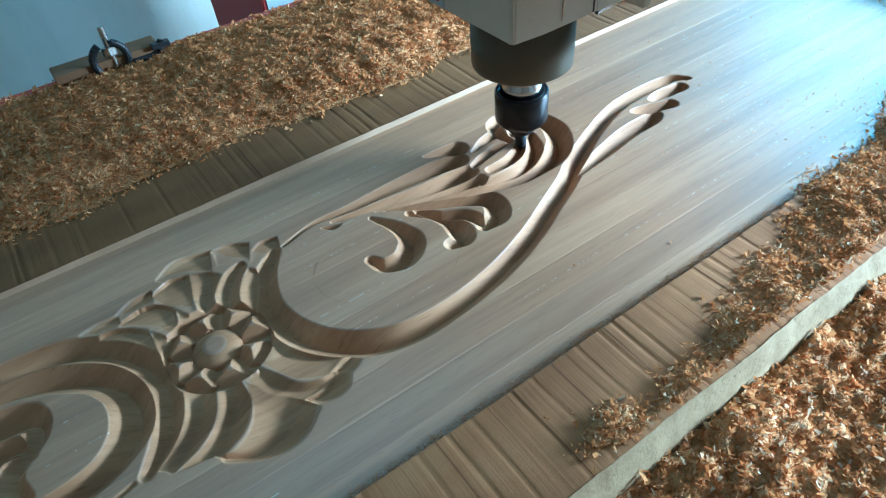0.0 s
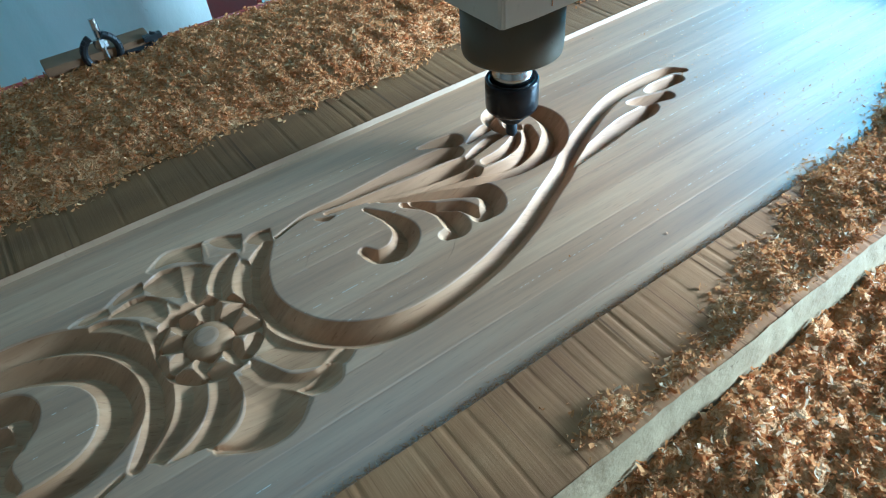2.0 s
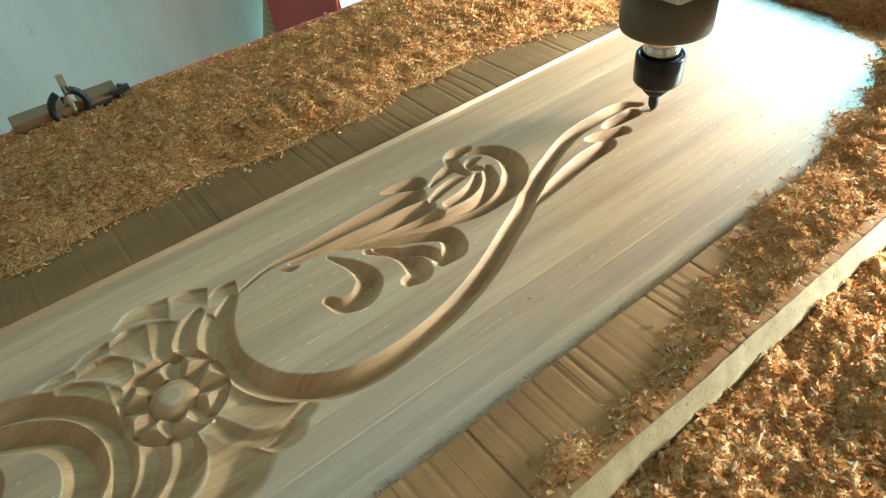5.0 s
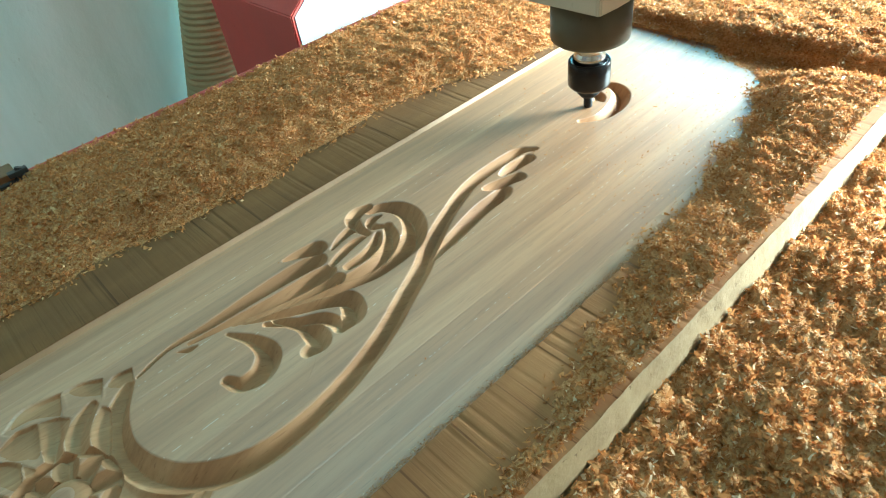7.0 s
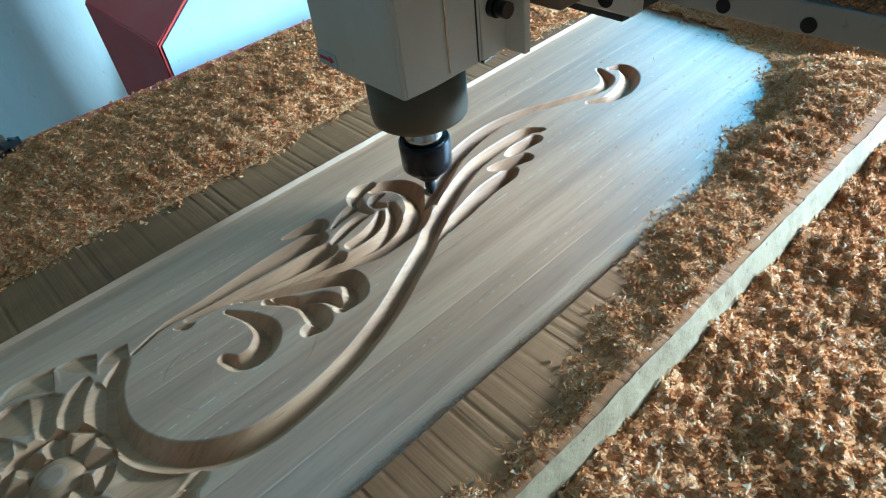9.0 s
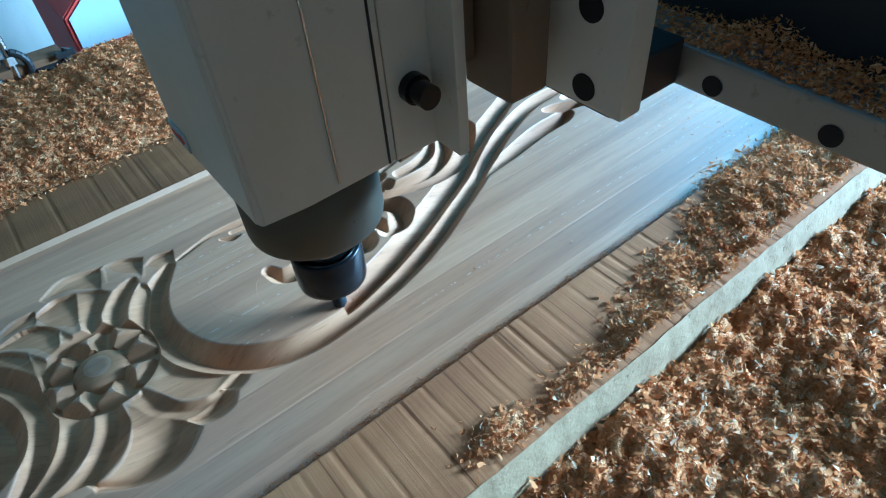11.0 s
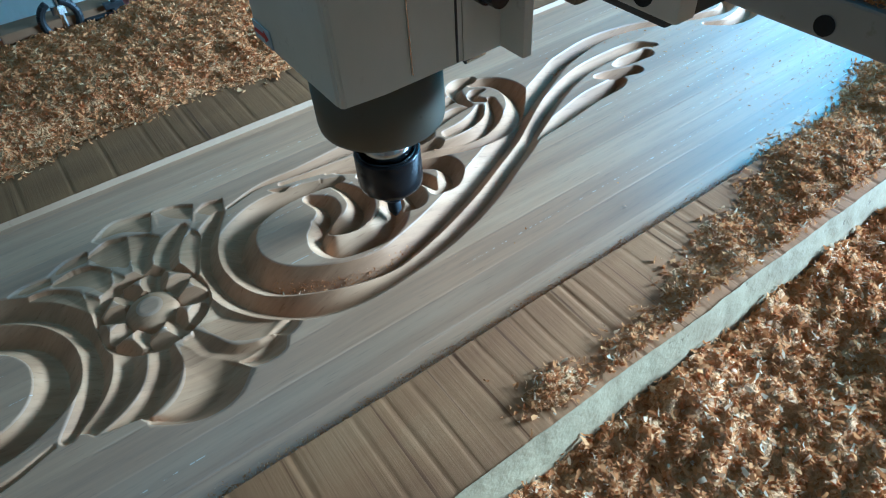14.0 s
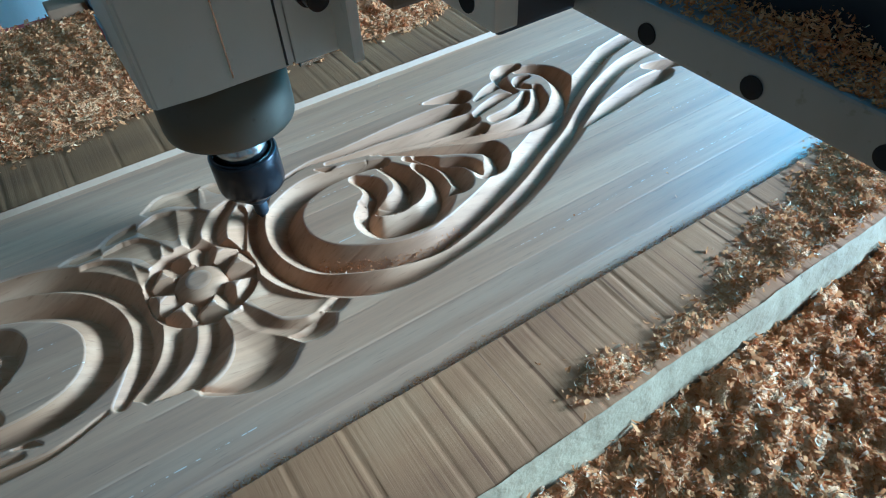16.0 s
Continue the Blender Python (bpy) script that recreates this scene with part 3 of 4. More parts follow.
def pocket_wall(y0, y1):
    """The upright step from the planed floor up to the rough margin."""
    xs = np.arange(-0.62, 0.7, 0.004)
    z = np.linspace(-0.002, TOP - 0.0002, 4)
    x, zz = np.meshgrid(xs, z, indexing="ij")
    f = (zz + 0.002) / 0.006
    y = y0 + (y1 - y0) * f + np.array([wobble(v, 1, 0.02, 9.0) * 0.0003 for v in xs])[:, None]
    return sheet_part("pocket_wall", grid_mesh("pocket_wall", x, y, zz, CUTEDGE), "pale fresh-cut step")


pocket_wall(0.1268, 0.1292)
pocket_wall(-0.1275, -0.1292)


def plank_side():
    """The pale, slightly waney long side towards the open bed."""
    xs, f = np.arange(-0.74, 0.7201, 0.003), np.linspace(0, 1, 9)
    x, g = np.meshgrid(xs, f, indexing="ij")
    rag = np.array([wobble(v, 0, 0.05, 3.0) * 0.0012 + wobble(v, 0, 0.012, 5.0) * 0.0006 for v in xs])[:, None]
    rag2 = np.array([wobble(v, 2, 0.06, 7.0) * 0.0008 for v in xs])[:, None]
    z = TOP + 0.0002 - g * 0.043
    y = -0.189 + rag - 0.013 * g**0.9 + rag2 * np.sin(np.pi * g)
    return sheet_part("plank_side", grid_mesh("plank_side", x, y, z, EDGE), "pale debarked plank side")


plank_side()
part("plank_core", box(-0.735, 0.715, -0.186, 0.203, -0.0415, -0.024, 0.002), ROUGH, plank)


# ---- the wood not yet cut away: pieces that go down as the cutter takes them ----
def waste_pieces():
    todo = (WHEN > 0) & (BEFORE - AFTER > 0.00015)
    slot = np.floor(WHEN / 0.2).astype(int) + 1000 * WHICH
    made = []
    nodes = np.arange(NX * NY).reshape(NX, NY)
    cell = todo[:-1, :-1] | todo[1:, :-1] | todo[1:, 1:] | todo[:-1, 1:]
    cslot = np.maximum(np.maximum(slot[:-1, :-1], slot[1:, :-1]), np.maximum(slot[1:, 1:], slot[:-1, 1:]))
    ok = (WHEN > 0)
    cell &= (ok[:-1, :-1] | ok[1:, :-1] | ok[1:, 1:] | ok[:-1, 1:])
    quads_all = np.stack([nodes[:-1, :-1], nodes[1:, :-1], nodes[1:, 1:], nodes[:-1, 1:]], -1)
    top = np.stack([GX, GY, BEFORE], -1).reshape(-1, 3)
    low = np.stack([GX, GY, np.minimum(AFTER, BEFORE - 0.0001)], -1).reshape(-1, 3)
    for k in np.unique(cslot[cell]):
        q = quads_all[cell & (cslot == k)]
        if len(q) < 12:
            continue
        used, inv = np.unique(q, return_inverse=True)
        q2 = inv.reshape(-1, 4)
        n = len(used)
        edges = collections.Counter()
        way = {}
        for f in q2:
            for a, b in zip(f, np.roll(f, -1)):
                e = (min(a, b), max(a, b))
                edges[e] += 1
                way[e] = (a, b)
        sides = [(way[e][1] + 2 * n, way[e][0] + 2 * n, way[e][0] + 3 * n, way[e][1] + 3 * n) for e, c in edges.items() if c == 1]
        quads = np.vstack([q2, q2[:, ::-1] + n, np.array(sides)])
        corners = np.vstack([top[used], low[used]])
        me = quick_mesh("uncut_wood", np.vstack([corners, corners]), quads, PLANED)
        ob = new("uncut_wood", me)
        ob.parent = plank
        made.append(((k % 1000) * 0.2 + 0.1, ob))
    return made


WASTE = waste_pieces()


# ---- shavings and sawdust ----
def curls(n, xs, ys, zs, size, rs, lift=1.0):
    """Small bent strips of wood lying every which way: corners and faces."""
    length = size * rs.uniform(0.5, 1.5, n)
    width = length * rs.uniform(0.14, 0.42, n)
    bend = rs.uniform(0.3, 2.4, n)
    u = np.linspace(-0.5, 0.5, 3)
    ang = u[None] * bend[:, None]
    rad = length / bend
    px = np.sin(ang) * rad[:, None]
    pz = (1 - np.cos(ang)) * rad[:, None]
    taper = np.array([0.45, 1.0, 0.35])
    local = np.zeros((n, 3, 2, 3))
    for s in range(2):
        local[:, :, s, 0] = px
        local[:, :, s, 1] = (s - 0.5) * width[:, None] * taper[None] + (u[None] * rs.uniform(-0.5, 0.5, n)[:, None] * length[:, None])
        local[:, :, s, 2] = pz + (s - 0.5) * rs.uniform(-0.4, 0.4, n)[:, None] * width[:, None]
    yaw, tilt, roll = rs.uniform(0, math.tau, n), rs.normal(0, 0.42, n), rs.normal(0, 0.6, n) + (rs.rand(n) < 0.4) * math.pi
    cy, sy, ct, st, cr, sr = np.cos(yaw), np.sin(yaw), np.cos(tilt), np.sin(tilt), np.cos(roll), np.sin(roll)
    m = np.empty((n, 3, 3))
    m[:, 0, 0], m[:, 0, 1], m[:, 0, 2] = cy * ct, cy * st * sr - sy * cr, cy * st * cr + sy * sr
    m[:, 1, 0], m[:, 1, 1], m[:, 1, 2] = sy * ct, sy * st * sr + cy * cr, sy * st * cr - cy * sr
    m[:, 2, 0], m[:, 2, 1], m[:, 2, 2] = -st, ct * sr, ct * cr
    w = np.einsum("nij,nabj->nabi", m, local)
    w[..., 0] += xs[:, None, None]
    w[..., 1] += ys[:, None, None]
    w[..., 2] += (zs + lift * size * rs.uniform(0.05, 0.4, n))[:, None, None]
    base = 6 * np.arange(n)[:, None, None]
    quads = (np.array([[0, 1, 3, 2], [2, 3, 5, 4]])[None] + base).reshape(-1, 4)
    return w.reshape(-1, 3), quads


def relief(x, y, seed):
    """Lumpy height from a few waves, 0 to about 1."""
    rs = np.random.RandomState(seed)
    h = np.zeros_like(x)
    for size, amp in ((0.13, 0.30), (0.06, 0.28), (0.028, 0.26), (0.015, 0.26), (0.009, 0.20)):
        for _ in range(4):
            a, p = rs.uniform(0, math.tau, 2)
            h += amp * 0.25 * np.sin((x * math.cos(a) + y * math.sin(a)) * math.tau / size + p)
    return h * 0.5 + 0.5


def heap(name, x0, x1, y0, y1, height, inside, n, size, seed, mat, label, step=0.005):
    """A bed of sawdust with loose curls on it. height(x, y) gives its top; inside(x, y) 0 to 1 how covered a spot is."""
    rs = np.random.RandomState(seed)
    xs, ys = np.arange(x0, x1, step), np.arange(y0, y1, step)
    x, y = np.meshgrid(xs, ys, indexing="ij")
    cover = inside(x, y)
    z = height(x, y) - 0.05 * (cover < 0.35)
    a, b = x.shape
    idx = np.arange(a * b).reshape(a, b)
    keep = (cover[:-1, :-1] > 0.35) & (cover[1:, 1:] > 0.35) & (cover[1:, :-1] > 0.35) & (cover[:-1, 1:] > 0.35)
    quads = np.stack([idx[:-1, :-1], idx[1:, :-1], idx[1:, 1:], idx[:-1, 1:]], -1)[keep]
    px, py = rs.uniform(x0, x1, 3 * n), rs.uniform(y0, y1, 3 * n)
    ok = rs.rand(3 * n) < inside(px, py)
    px, py = px[ok][:n], py[ok][:n]
    cv, cq = curls(len(px), px, py, height(px, py), size, rs)
    used, inv = np.unique(quads, return_inverse=True)
    bed_v = np.stack([x, y, z], -1).reshape(-1, 3)[used]
    me = quick_mesh(name, np.vstack([bed_v, cv]), np.vstack([inv.reshape(-1, 4), cq + len(bed_v)]), mat)
    me.materials.append(DUST)
    slots = np.zeros(len(me.polygons), np.int32)
    slots[: len(inv.reshape(-1, 4))] = 1
    me.polygons.foreach_set("material_index", slots)
    return tagged(new(name, me), label, "sawdust", kind="stuff")


def smooth(a, b, v):
    t = np.clip((v - a) / (b - a), 0, 1)
    return t * t * (3 - 2 * t)


def left_edge(x):
    return 0.183 - 0.045 * smooth(0.40, 0.60, x) - 0.03 * smooth(0.60, 0.70, x) + 0.006 * np.sin(x * 21) + 0.003 * np.sin(x * 67 + 1)


def left_cover(x, y):
    return smooth(-0.013, 0.020, y - left_edge(x) + 0.010 * (relief(x, y, 3) - 0.5)) * (y < 0.402)


def left_top(x, y):
    out = y - left_edge(x)
    return 0.0042 + 0.013 * smooth(0, 0.07, out) - 0.012 * smooth(0.12, 0.215, out) + 0.015 * (relief(x, y, 4) - 0.5) * smooth(0, 0.03, out)


RIGHT_AT = np.array([-0.8, 0.13, 0.175, 0.25, 0.30, 0.37, 0.44, 0.50, 0.56, 0.62, 0.66, 0.69, 0.72, 1.5])
RIGHT_Y = np.array([-0.200, -0.196, -0.172, -0.160, -0.148, -0.130, -0.123, -0.111, -0.100, -0.086, -0.066, -0.01, 0.30, 0.45])


def right_edge(x):
    return np.interp(x, RIGHT_AT, RIGHT_Y) + 0.004 * np.sin(x * 53) + 0.003 * np.sin(x * 131 + 2)


def far_cover(x, y):
    clump = np.exp(-(((x - 0.139) / 0.016) ** 2 + ((y + 0.176) / 0.010) ** 2))
    k = 1 + 9 * smooth(0.655, 0.69, x)
    return np.maximum(smooth(-0.012, 0.014, (right_edge(x) - y) / k + 0.016 * (relief(x, y, 8) - 0.5)), clump * 1.1).clip(0, 1) * (y > -0.187)


def far_top(x, y):
    out = (right_edge(x) - y) / (1 + 9 * smooth(0.655, 0.69, x))
    clump = np.exp(-(((x - 0.139) / 0.014) ** 2 + ((y + 0.176) / 0.009) ** 2))
    low = np.where(np.abs(y) < 0.128, -0.0005 + (TOP + 0.0005) * smooth(0.688, 0.702, x), TOP)
    return low + (0.002 * smooth(-0.004, 0.012, out) + 0.010 * smooth(0, 0.04, out)) * relief(x, y, 9) + 0.012 * smooth(0.45, 0.62, x) * smooth(0, 0.05, out) + 0.0035 * clump


def open_cover(x, y):
    return (y < -0.196).astype(float)


def open_top(x, y):
    return -0.020 + 0.026 * (relief(x, y, 12) - 0.5) + 0.004 * smooth(-0.24, -0.21, y)


heap("sawdust_heap", -0.35, 0.95, 0.13, 0.403, left_top, left_cover, 80000, 0.0044, 21, FINE, "orange-brown fine sawdust heaped along the plank", 0.004)
heap("shavings_heap", 0.10, 1.05, -0.187, 0.405, far_top, far_cover, 75000, 0.0036, 22, SHAVING, "loose brown wood shavings drifting over the plank", 0.003)
heap("shavings_bed", -0.15, 1.1, -0.62, -0.195, open_top, open_cover, 150000, 0.0044, 23, SHAVING, "deep orange-brown wood shavings covering the open bed", 0.003)

def loose_chips():
    """Crumbs left in the fresh groove and strewn over the planed face."""
    rs = np.random.RandomState(41)
    line = spline(NEW_CUTS[3][1])
    pick = line[rs.randint(int(len(line) * 0.02), int(len(line) * 0.40), 420)]
    x, y = pick[:, 0] + rs.normal(0, 0.0016, 420) + 0.001, pick[:, 1] + rs.normal(0, 0.0016, 420) + 0.002
    fx, fy = rs.uniform(0.15, 0.69, 900), rs.uniform(-0.125, 0.12, 900)
    ok = rs.rand(900) < 0.10 + 0.6 * smooth(0.40, 0.69, fx) * smooth(0.05, -0.12, fy)
    # a thin drift against the pocket's step, and crumbs along the hook's stem
    ex, ey = rs.uniform(-0.15, 0.66, 9000), -0.1270 + np.abs(rs.normal(0, 0.0022, 9000))
    stem = spline(NEW_CUTS[1][1])
    sp = stem[rs.randint(int(len(stem) * 0.3), len(stem), 260)]
    gx, gy = rs.uniform(0.40, 0.69, 1300), np.minimum(rs.uniform(-0.125, 0.12, 1300), rs.uniform(-0.125, 0.12, 1300))
    x = np.concatenate([x, fx[ok], ex, sp[:, 0], gx])
    y = np.concatenate([y, fy[ok], ey, sp[:, 1] + rs.normal(0, 0.001, 260), gy])
    i, j = ((x - X0) / STEP).astype(int).clip(0, NX - 1), ((y - Y0) / STEP).astype(int).clip(0, NY - 1)
    v, q = curls(len(x), x, y, AFTER[i, j], np.where(y < -0.118, 0.0010, 0.0018), rs)
    return quick_mesh("wood_chips", v, q, SHAVING)


tagged(new("wood_chips", loose_chips()), "tiny reddish-brown wood crumbs on the carved plank", "wood chips", kind="stuff")

# ---- the dust hose hanging against the wall ----
def hose():
    """A ribbed flexible duct, leaning a little."""
    prof = [(0.0, -0.80)]
    for k in range(150):
        z = -0.80 + 0.012 * k
        prof += [(0.0700, z), (0.0735, z + 0.004), (0.0735, z + 0.007), (0.0700, z + 0.0105)]
    prof.append((0.0, 1.0))
    bm = lathe(prof, 24)
    for v in bm.verts:
        v.co.x += 0.30 * (v.co.z + 0.2)
    return bm


duct = thing("dust_hose", "ochre ribbed dust hose standing against the plaster wall", "hose", at=(0.575, 1.04, 0))
part("ribbed_tube", hose(), OCHRE, duct, smooth=True)
part("cuff", lathe([(0.0, -0.85), (0.085, -0.85), (0.085, -0.775), (0.0, -0.775)], 24), IRON, duct, "dark hose cuff on the floor").location.x = -0.18

# ---- the clamp on the bed's edge ----
bar = thing("wooden_bar", "old brown wooden bar lying along the bed's edge", "wooden bar")
part("bar", box(-0.012, 0.088, 0.388, 0.414, 0.0015, 0.0165, 0.002), OLDWOOD, bar)
clamp = thing("bench_clamp", "black iron clamp with an upright bolt on the wooden bar", "clamp")


def clamp_frame():
    ring, steps = [], 22
    for k in range(steps + 1):
        a = math.pi * (0.12 + 0.0) + (math.tau - math.pi * 0.24) * k / steps
        ring.append((0.041 + 0.016 * math.sin(a), 0.387, 0.016 - 0.017 * math.cos(a) * -1))
    out = [rod(a, b, 0.0036, 10) for a, b in zip(ring, ring[1:])]
    return joined(*out)


part("frame", clamp_frame(), IRON, clamp)
part("bolt", joined(rod((0.043, 0.389, 0.004), (0.045, 0.395, 0.045), 0.0034, 12)), BRIGHT, clamp, "bright worn threaded bolt")
part("nut", rod((0.0432, 0.389, 0.020), (0.0435, 0.3905, 0.027), 0.0072, 6), BRIGHT, clamp, "bright hexagonal nut")
part("jaw", joined(box(0.060, 0.094, 0.382, 0.392, -0.001, 0.010, 0.002), rod((0.086, 0.387, 0.006), (0.092, 0.389, 0.019), 0.004, 10), box(0.080, 0.098, 0.383, 0.391, 0.013, 0.018, 0.001)), IRON, clamp)

# ---- the gantry: beam, rail and legs, sliding along the bed; its origin follows the cutter along x ----
gantry = thing("gantry", "black router gantry with a steel rail, red and white legs", "gantry")
part("beam", box(0.190, 0.295, -0.62, 0.549, 0.1185, 0.36, 0.003), DARK, gantry, "black steel gantry beam")
rail_ob = part("linear_rail", box(0.162, 0.1895, -0.60, 0.53, 0.1152, 0.1355, 0.0016), RAIL, gantry, "grey steel linear rail with dark bolt holes")
for k in range(-8, 12):
    hy = -0.157 + 0.056 * k
    if -0.59 < hy < 0.52:
        part("bolt_hole", rod((0.1614, hy, 0.1218), (0.1635, hy, 0.1218), 0.0050, 20), HOLE, rail_ob, "dark bolt hole")
LEG = [(-0.009, -0.30), (-0.009, -0.012), (0.047, 0.030), (0.17, 0.115), (0.17, 0.38), (0.34, 0.38), (0.34, -0.30)]
for y0, y1 in ((0.552, 0.82), (-0.80, -0.623)):
    leg = part("gantry_leg", prism(LEG, y0, y1, 0.002), RED, gantry, "red painted steel leg")
    side = y0 - 0.002 if y0 > 0 else y1
    part("side_plate", prism([(-0.003, -0.298), (-0.003, -0.014), (0.050, 0.027), (0.173, 0.112), (0.173, 0.378), (0.336, 0.378), (0.336, -0.298)], side, side + 0.0018), WHITE, leg, "pale white side plate")


def rail_dust():
    """A ridge of sawdust on the rail's ledge, thickest near the middle of the open side."""
    rs = np.random.RandomState(31)
    n = 7000
    y = np.concatenate([rs.uniform(-0.58, -0.10, n // 2), rs.normal(-0.245, 0.04, n // 3), rs.normal(-0.165, 0.025, n // 6)]).clip(-0.59, 0.5)
    top = 0.1375 + 0.016 * np.exp(-(((y + 0.25) / 0.035) ** 2)) + 0.009 * np.exp(-(((y + 0.165) / 0.028) ** 2)) + 0.003 * np.sin(y * 140)
    x = rs.uniform(0.1640, 0.1905, len(y))
    z = 0.1356 + (top - 0.1356).clip(0.0005) * rs.rand(len(y)) * smooth(0.162, 0.186, x)
    v, q = curls(len(y), x, y, z, 0.0028, rs)
    return quick_mesh("rail_dust", v, q, FINE)


dust = new("rail_dust", rail_dust())
dust.parent = gantry
tagged(dust, "orange sawdust caught on the rail")

# ---- the spindle head: its origin is the middle of the collet nut ----
head = thing("spindle_head", "grey-white router spindle head with black collet nut", "router spindle")
N = 0.031


def up(*pairs):
    return [(r, z - N) for r, z in pairs]


part("spindle_body", lathe(up((0.0, 0.0695), (0.0330, 0.0695), (0.0350, 0.0710), (0.0355, 0.074), (0.0355, 0.1065), (0.0, 0.1065)), 72), STEEL, head, "olive-brown worn steel spindle", True)
part("spindle_nose", lathe(up((0.0, 0.0435), (0.0145, 0.0435), (0.0145, 0.0535), (0.0128, 0.056), (0.0128, 0.0615), (0.0165, 0.064), (0.0165, 0.0698), (0.0, 0.0698)), 48), BRIGHT, head, "bright steel spindle nose", True)
part("collet_nut", lathe(up((0.0, 0.0205), (0.0140, 0.0205), (0.0168, 0.0218), (0.0193, 0.0245), (0.0197, 0.027), (0.0197, 0.0470), (0.0188, 0.0485), (0.0165, 0.0485), (0.0160, 0.045), (0.0, 0.045)), 60), BLACK, head, "black oxide collet nut", True)
part("collet", lathe(up((0.0, 0.0120), (0.0075, 0.0120), (0.0110, 0.0160), (0.0112, 0.0208), (0.0, 0.0208)), 32), DARK, head, "dark collet jaws", True)
part("cutter", lathe(up((0.0, -0.0050), (0.0012, -0.0046), (0.0042, 0.0010), (0.0045, 0.0122), (0.0, 0.0122)), 24), DARK, head, "dark steel carving cutter", True)


def cover():
    """The folded sheet cover, with a chamfer along its near corner."""
    z0, z1 = 0.1075 - N, 0.42 - N
    pts = [(-0.0390, -0.034), (-0.0370, -0.0362), (-0.015, -0.0368), (0.031, -0.0370), (0.031, 0.060), (-0.034, 0.060), (-0.0390, 0.056)]
    bm = bmesh.new()
    low = [bm.verts.new((x, y, z0)) for x, y in pts]
    high = [bm.verts.new((x, y, z1)) for x, y in pts]
    for k in range(len(pts)):
        j = (k + 1) % len(pts)
        bm.faces.new((low[k], low[j], high[j], high[k]))
    bm.faces.new(low[::-1])
    bm.faces.new(high)
    bmesh.ops.bevel(bm, geom=bm.edges[:], offset=0.0012, segments=2, affect="EDGES")
    return bm


shell = part("cover", cover(), COVER, head, "grey-white painted sheet cover")
# the highlight along the fold, built as a thin bright strip
part("crease", box(-0.0004, 0.0004, -0.0379, -0.0369, 0.112 - N, 0.30 - N), BRIGHT, shell, "bright highlight strip along the cover's crease")
part("seam", box(0.0262, 0.0272, -0.0376, -0.0368, 0.109 - N, 0.419 - N), IRON, shell, "dark seam")
part("flange", joined(box(0.0315, 0.060, -0.036, -0.030, 0.107 - N, 0.42 - N, 0.001), box(0.0545, 0.0602, -0.054, -0.0355, 0.1075 - N, 0.42 - N, 0.001)), COVER, head, "grey-white painted mounting flange")
part("knob", joined(rod((0.0435, -0.0362, 0.141 - N), (0.0435, -0.050, 0.141 - N), 0.0056, 20), rod((0.0435, -0.0363, 0.141 - N), (0.0435, -0.041, 0.141 - N), 0.0070, 20)), BLACK, head, "black socket-head screw")
part("cable_loop", rod((0.034, -0.033, 0.1055 - N), (0.047, -0.032, 0.1055 - N), 0.002, 10), BRIGHT, head, "bright wire loop")
part("label_plate", box(-0.0400, -0.0392, 0.034, 0.055, 0.110 - N, 0.120 - N), WHITE, head, "small white sticker")


def arrow():
    bm = bmesh.new()
    pts = [(0.036, 0.115), (0.041, 0.1182), (0.041, 0.1162), (0.053, 0.1162), (0.053, 0.1138), (0.041, 0.1138), (0.041, 0.1118)]
    a = [bm.verts.new((-0.0404, y, z - N)) for y, z in pts]
    b = [bm.verts.new((-0.0401, y, z - N)) for y, z in pts]
    bm.faces.new(a)
    bm.faces.new(b[::-1])
    for k in range(len(pts)):
        j = (k + 1) % len(pts)
        bm.faces.new((a[k], a[j], b[j], b[k]))
    return bm


part("arrow_mark", arrow(), INK, head, "red turning arrow")
part("slide_plate", box(0.0604, 0.0685, -0.050, 0.060, 0.150 - N, 0.44 - N, 0.0015), BLOCK, head, "brown-grey steel slide plate")
for y0, y1 in ((-0.072, -0.042), (0.042, 0.072)):
    part("slide_block", box(0.0690, 0.090, y0, y1, 0.136 - N, 0.32 - N, 0.002), BLOCK, head, "brown-stained bearing block")
back = part("carriage_plate", box(0.1, 0.113, -0.105, 0.105, 0.1285 - N, 0.44 - N, 0.0015), COVER, head, "grey-painted carriage plate with dark holes")
for hy in (-0.084, 0.084):
    for hz in (0.137, 0.172):
        part("bolt_hole", rod((0.0994, hy, hz - N), (0.101, hy, hz - N), 0.0062, 18), HOLE, back, "dark bolt hole")
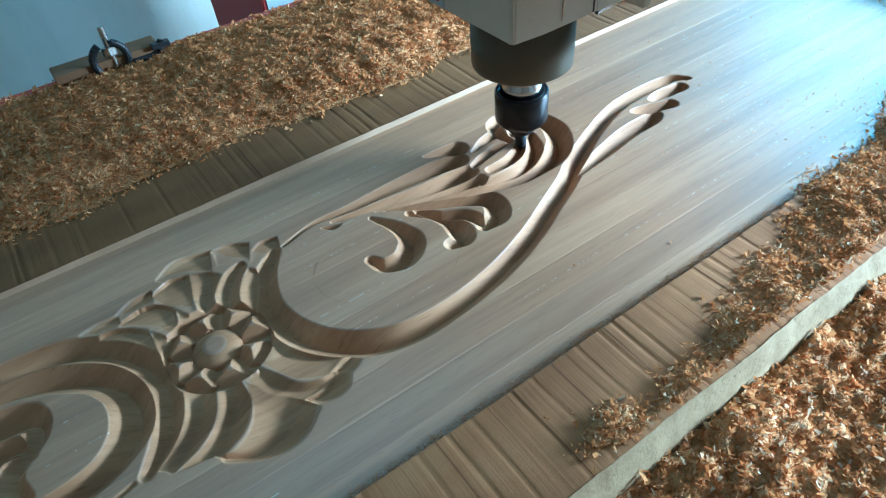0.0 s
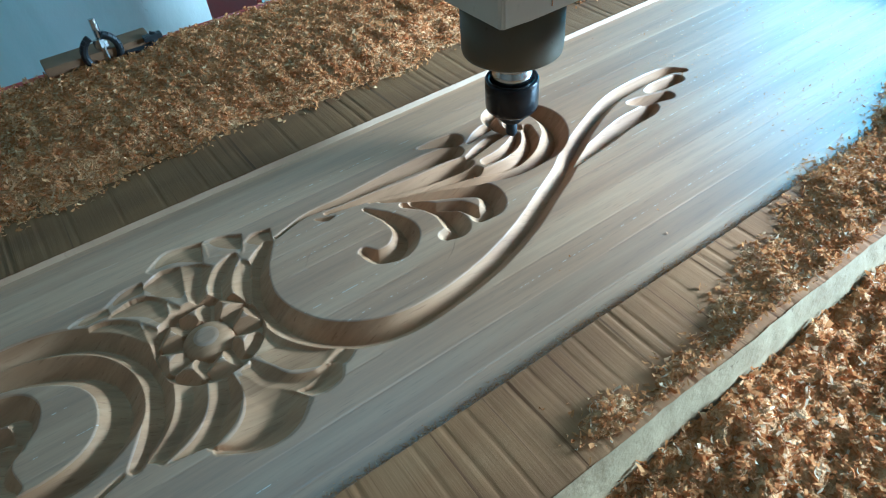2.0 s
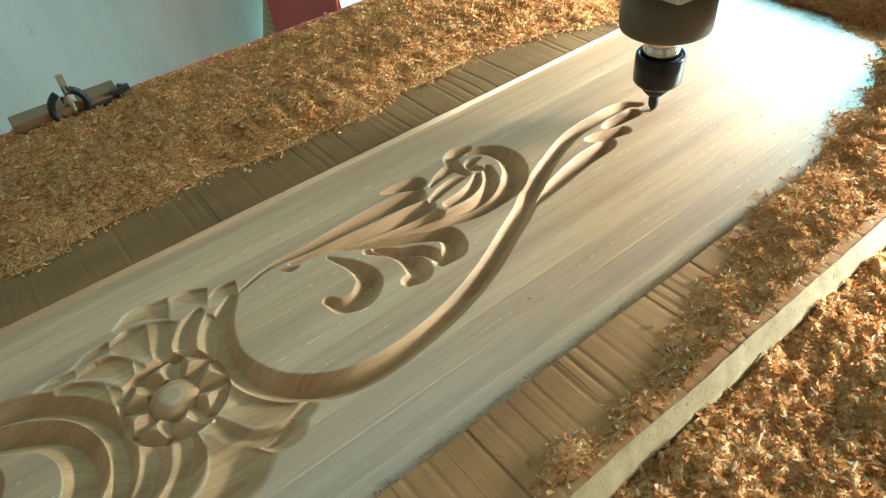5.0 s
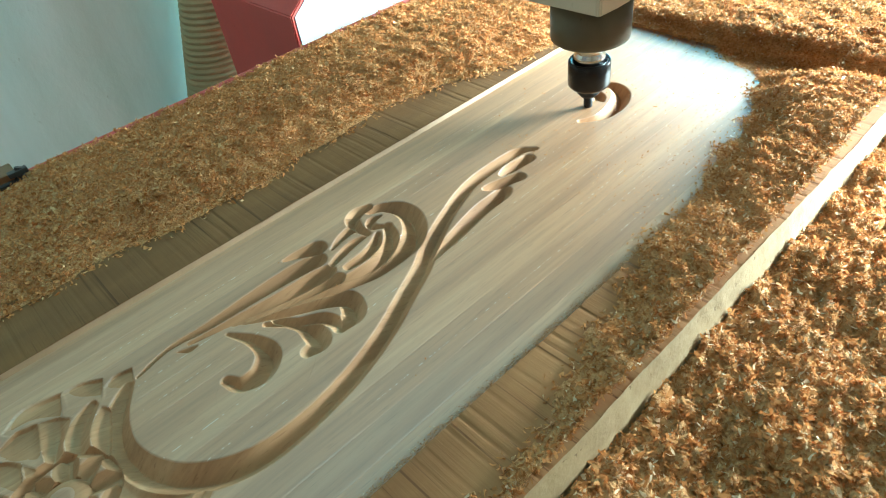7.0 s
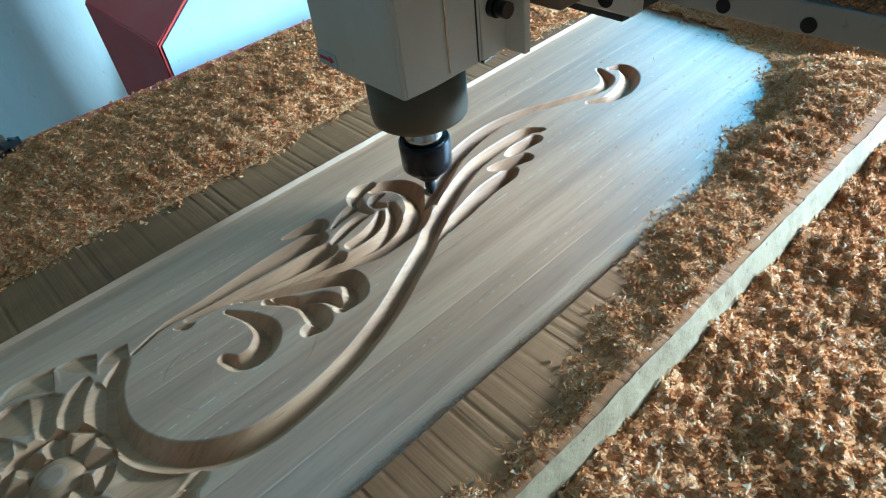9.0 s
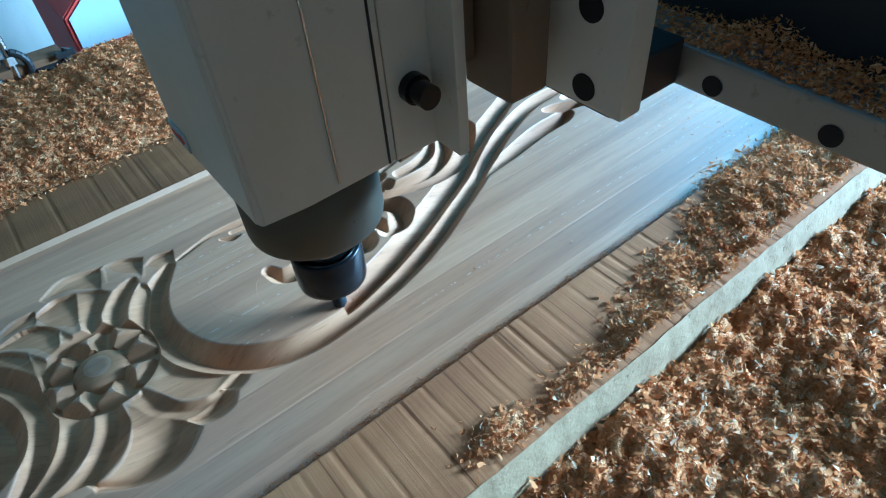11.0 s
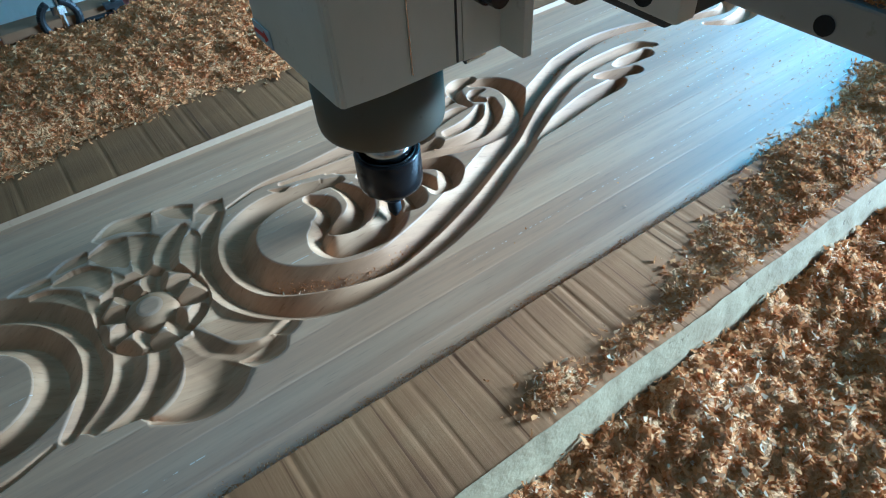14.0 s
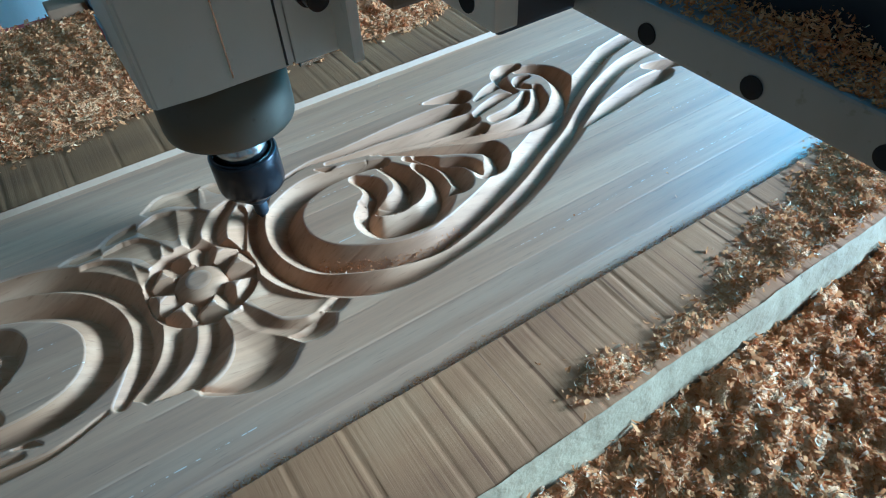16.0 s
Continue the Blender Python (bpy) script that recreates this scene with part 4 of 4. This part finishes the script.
part("middle_block", box(0.0905, 0.0995, -0.04, 0.04, 0.16 - N, 0.36 - N, 0.001), IRON, head, "dark spacer block")
for y0, y1 in ((-0.09, -0.03), (0.03, 0.09)):
    part("bearing_carriage", box(0.1135, 0.1612, y0, y1, 0.117 - N, 0.140 - N, 0.002), IRON, head, "dark rail carriage")


# ---- what moves ----
# seconds, the cutter's x and y, and how far it is lifted
CUTTER = [
    (0.0, 0.262, 0.040, 0.0), (0.5, 0.245, 0.0545, 0.0), (1.0, 0.231, 0.062, 0.0), (1.5, 0.2745, 0.060, 0.0), (2.0, 0.262, 0.0455, 0.0),
    (2.5, 0.215, 0.042, 0.0), (3.0, 0.246, 0.041, 0.0), (3.3, 0.264, 0.044, 0.002), (4.2, 0.345, 0.030, 0.005), (5.0, 0.432, 0.008, 0.004),
    (5.5, 0.478, 0.001, 0.003), (6.0, 0.551, 0.011, 0.0), (6.5, 0.560, 0.040, 0.0), (7.0, 0.519, 0.028, 0.0), (7.5, 0.4675, 0.0455, 0.0),
    (8.0, 0.4135, 0.0575, 0.0), (8.5, 0.362, 0.0535, 0.0), (9.0, 0.310, 0.034, 0.0), (9.6, 0.254, 0.002, 0.0), (10.3, 0.190, -0.030, 0.0),
    (11.0, 0.126, -0.049, 0.0), (11.5, 0.081, -0.0435, 0.0), (12.0, 0.049, -0.006, 0.0), (12.5, 0.085, 0.0295, 0.0), (13.0, 0.115, 0.001, 0.0),
    (13.5, 0.105, -0.0295, 0.0), (14.0, 0.1505, -0.016, 0.0), (14.5, 0.137, 0.030, 0.0), (15.0, 0.0865, 0.0465, 0.0), (15.5, 0.037, 0.0265, 0.0),
    (16.0, 0.050, 0.0355, 0.0),
]


def motions():
    walk(head, [(t, pose(x, y, N + lift)) for t, x, y, lift in CUTTER])
    walk(gantry, [(t, pose(x, 0, 0)) for t, x, _, _ in CUTTER])
    for t, ob in WASTE:
        walk(ob, [(0.0, pose(0, 0, 0)), (t - 0.1, pose(0, 0, 0)), (t + 0.1, pose(0, 0, -0.020)), (16.0, pose(0, 0, -0.020))])


motions()
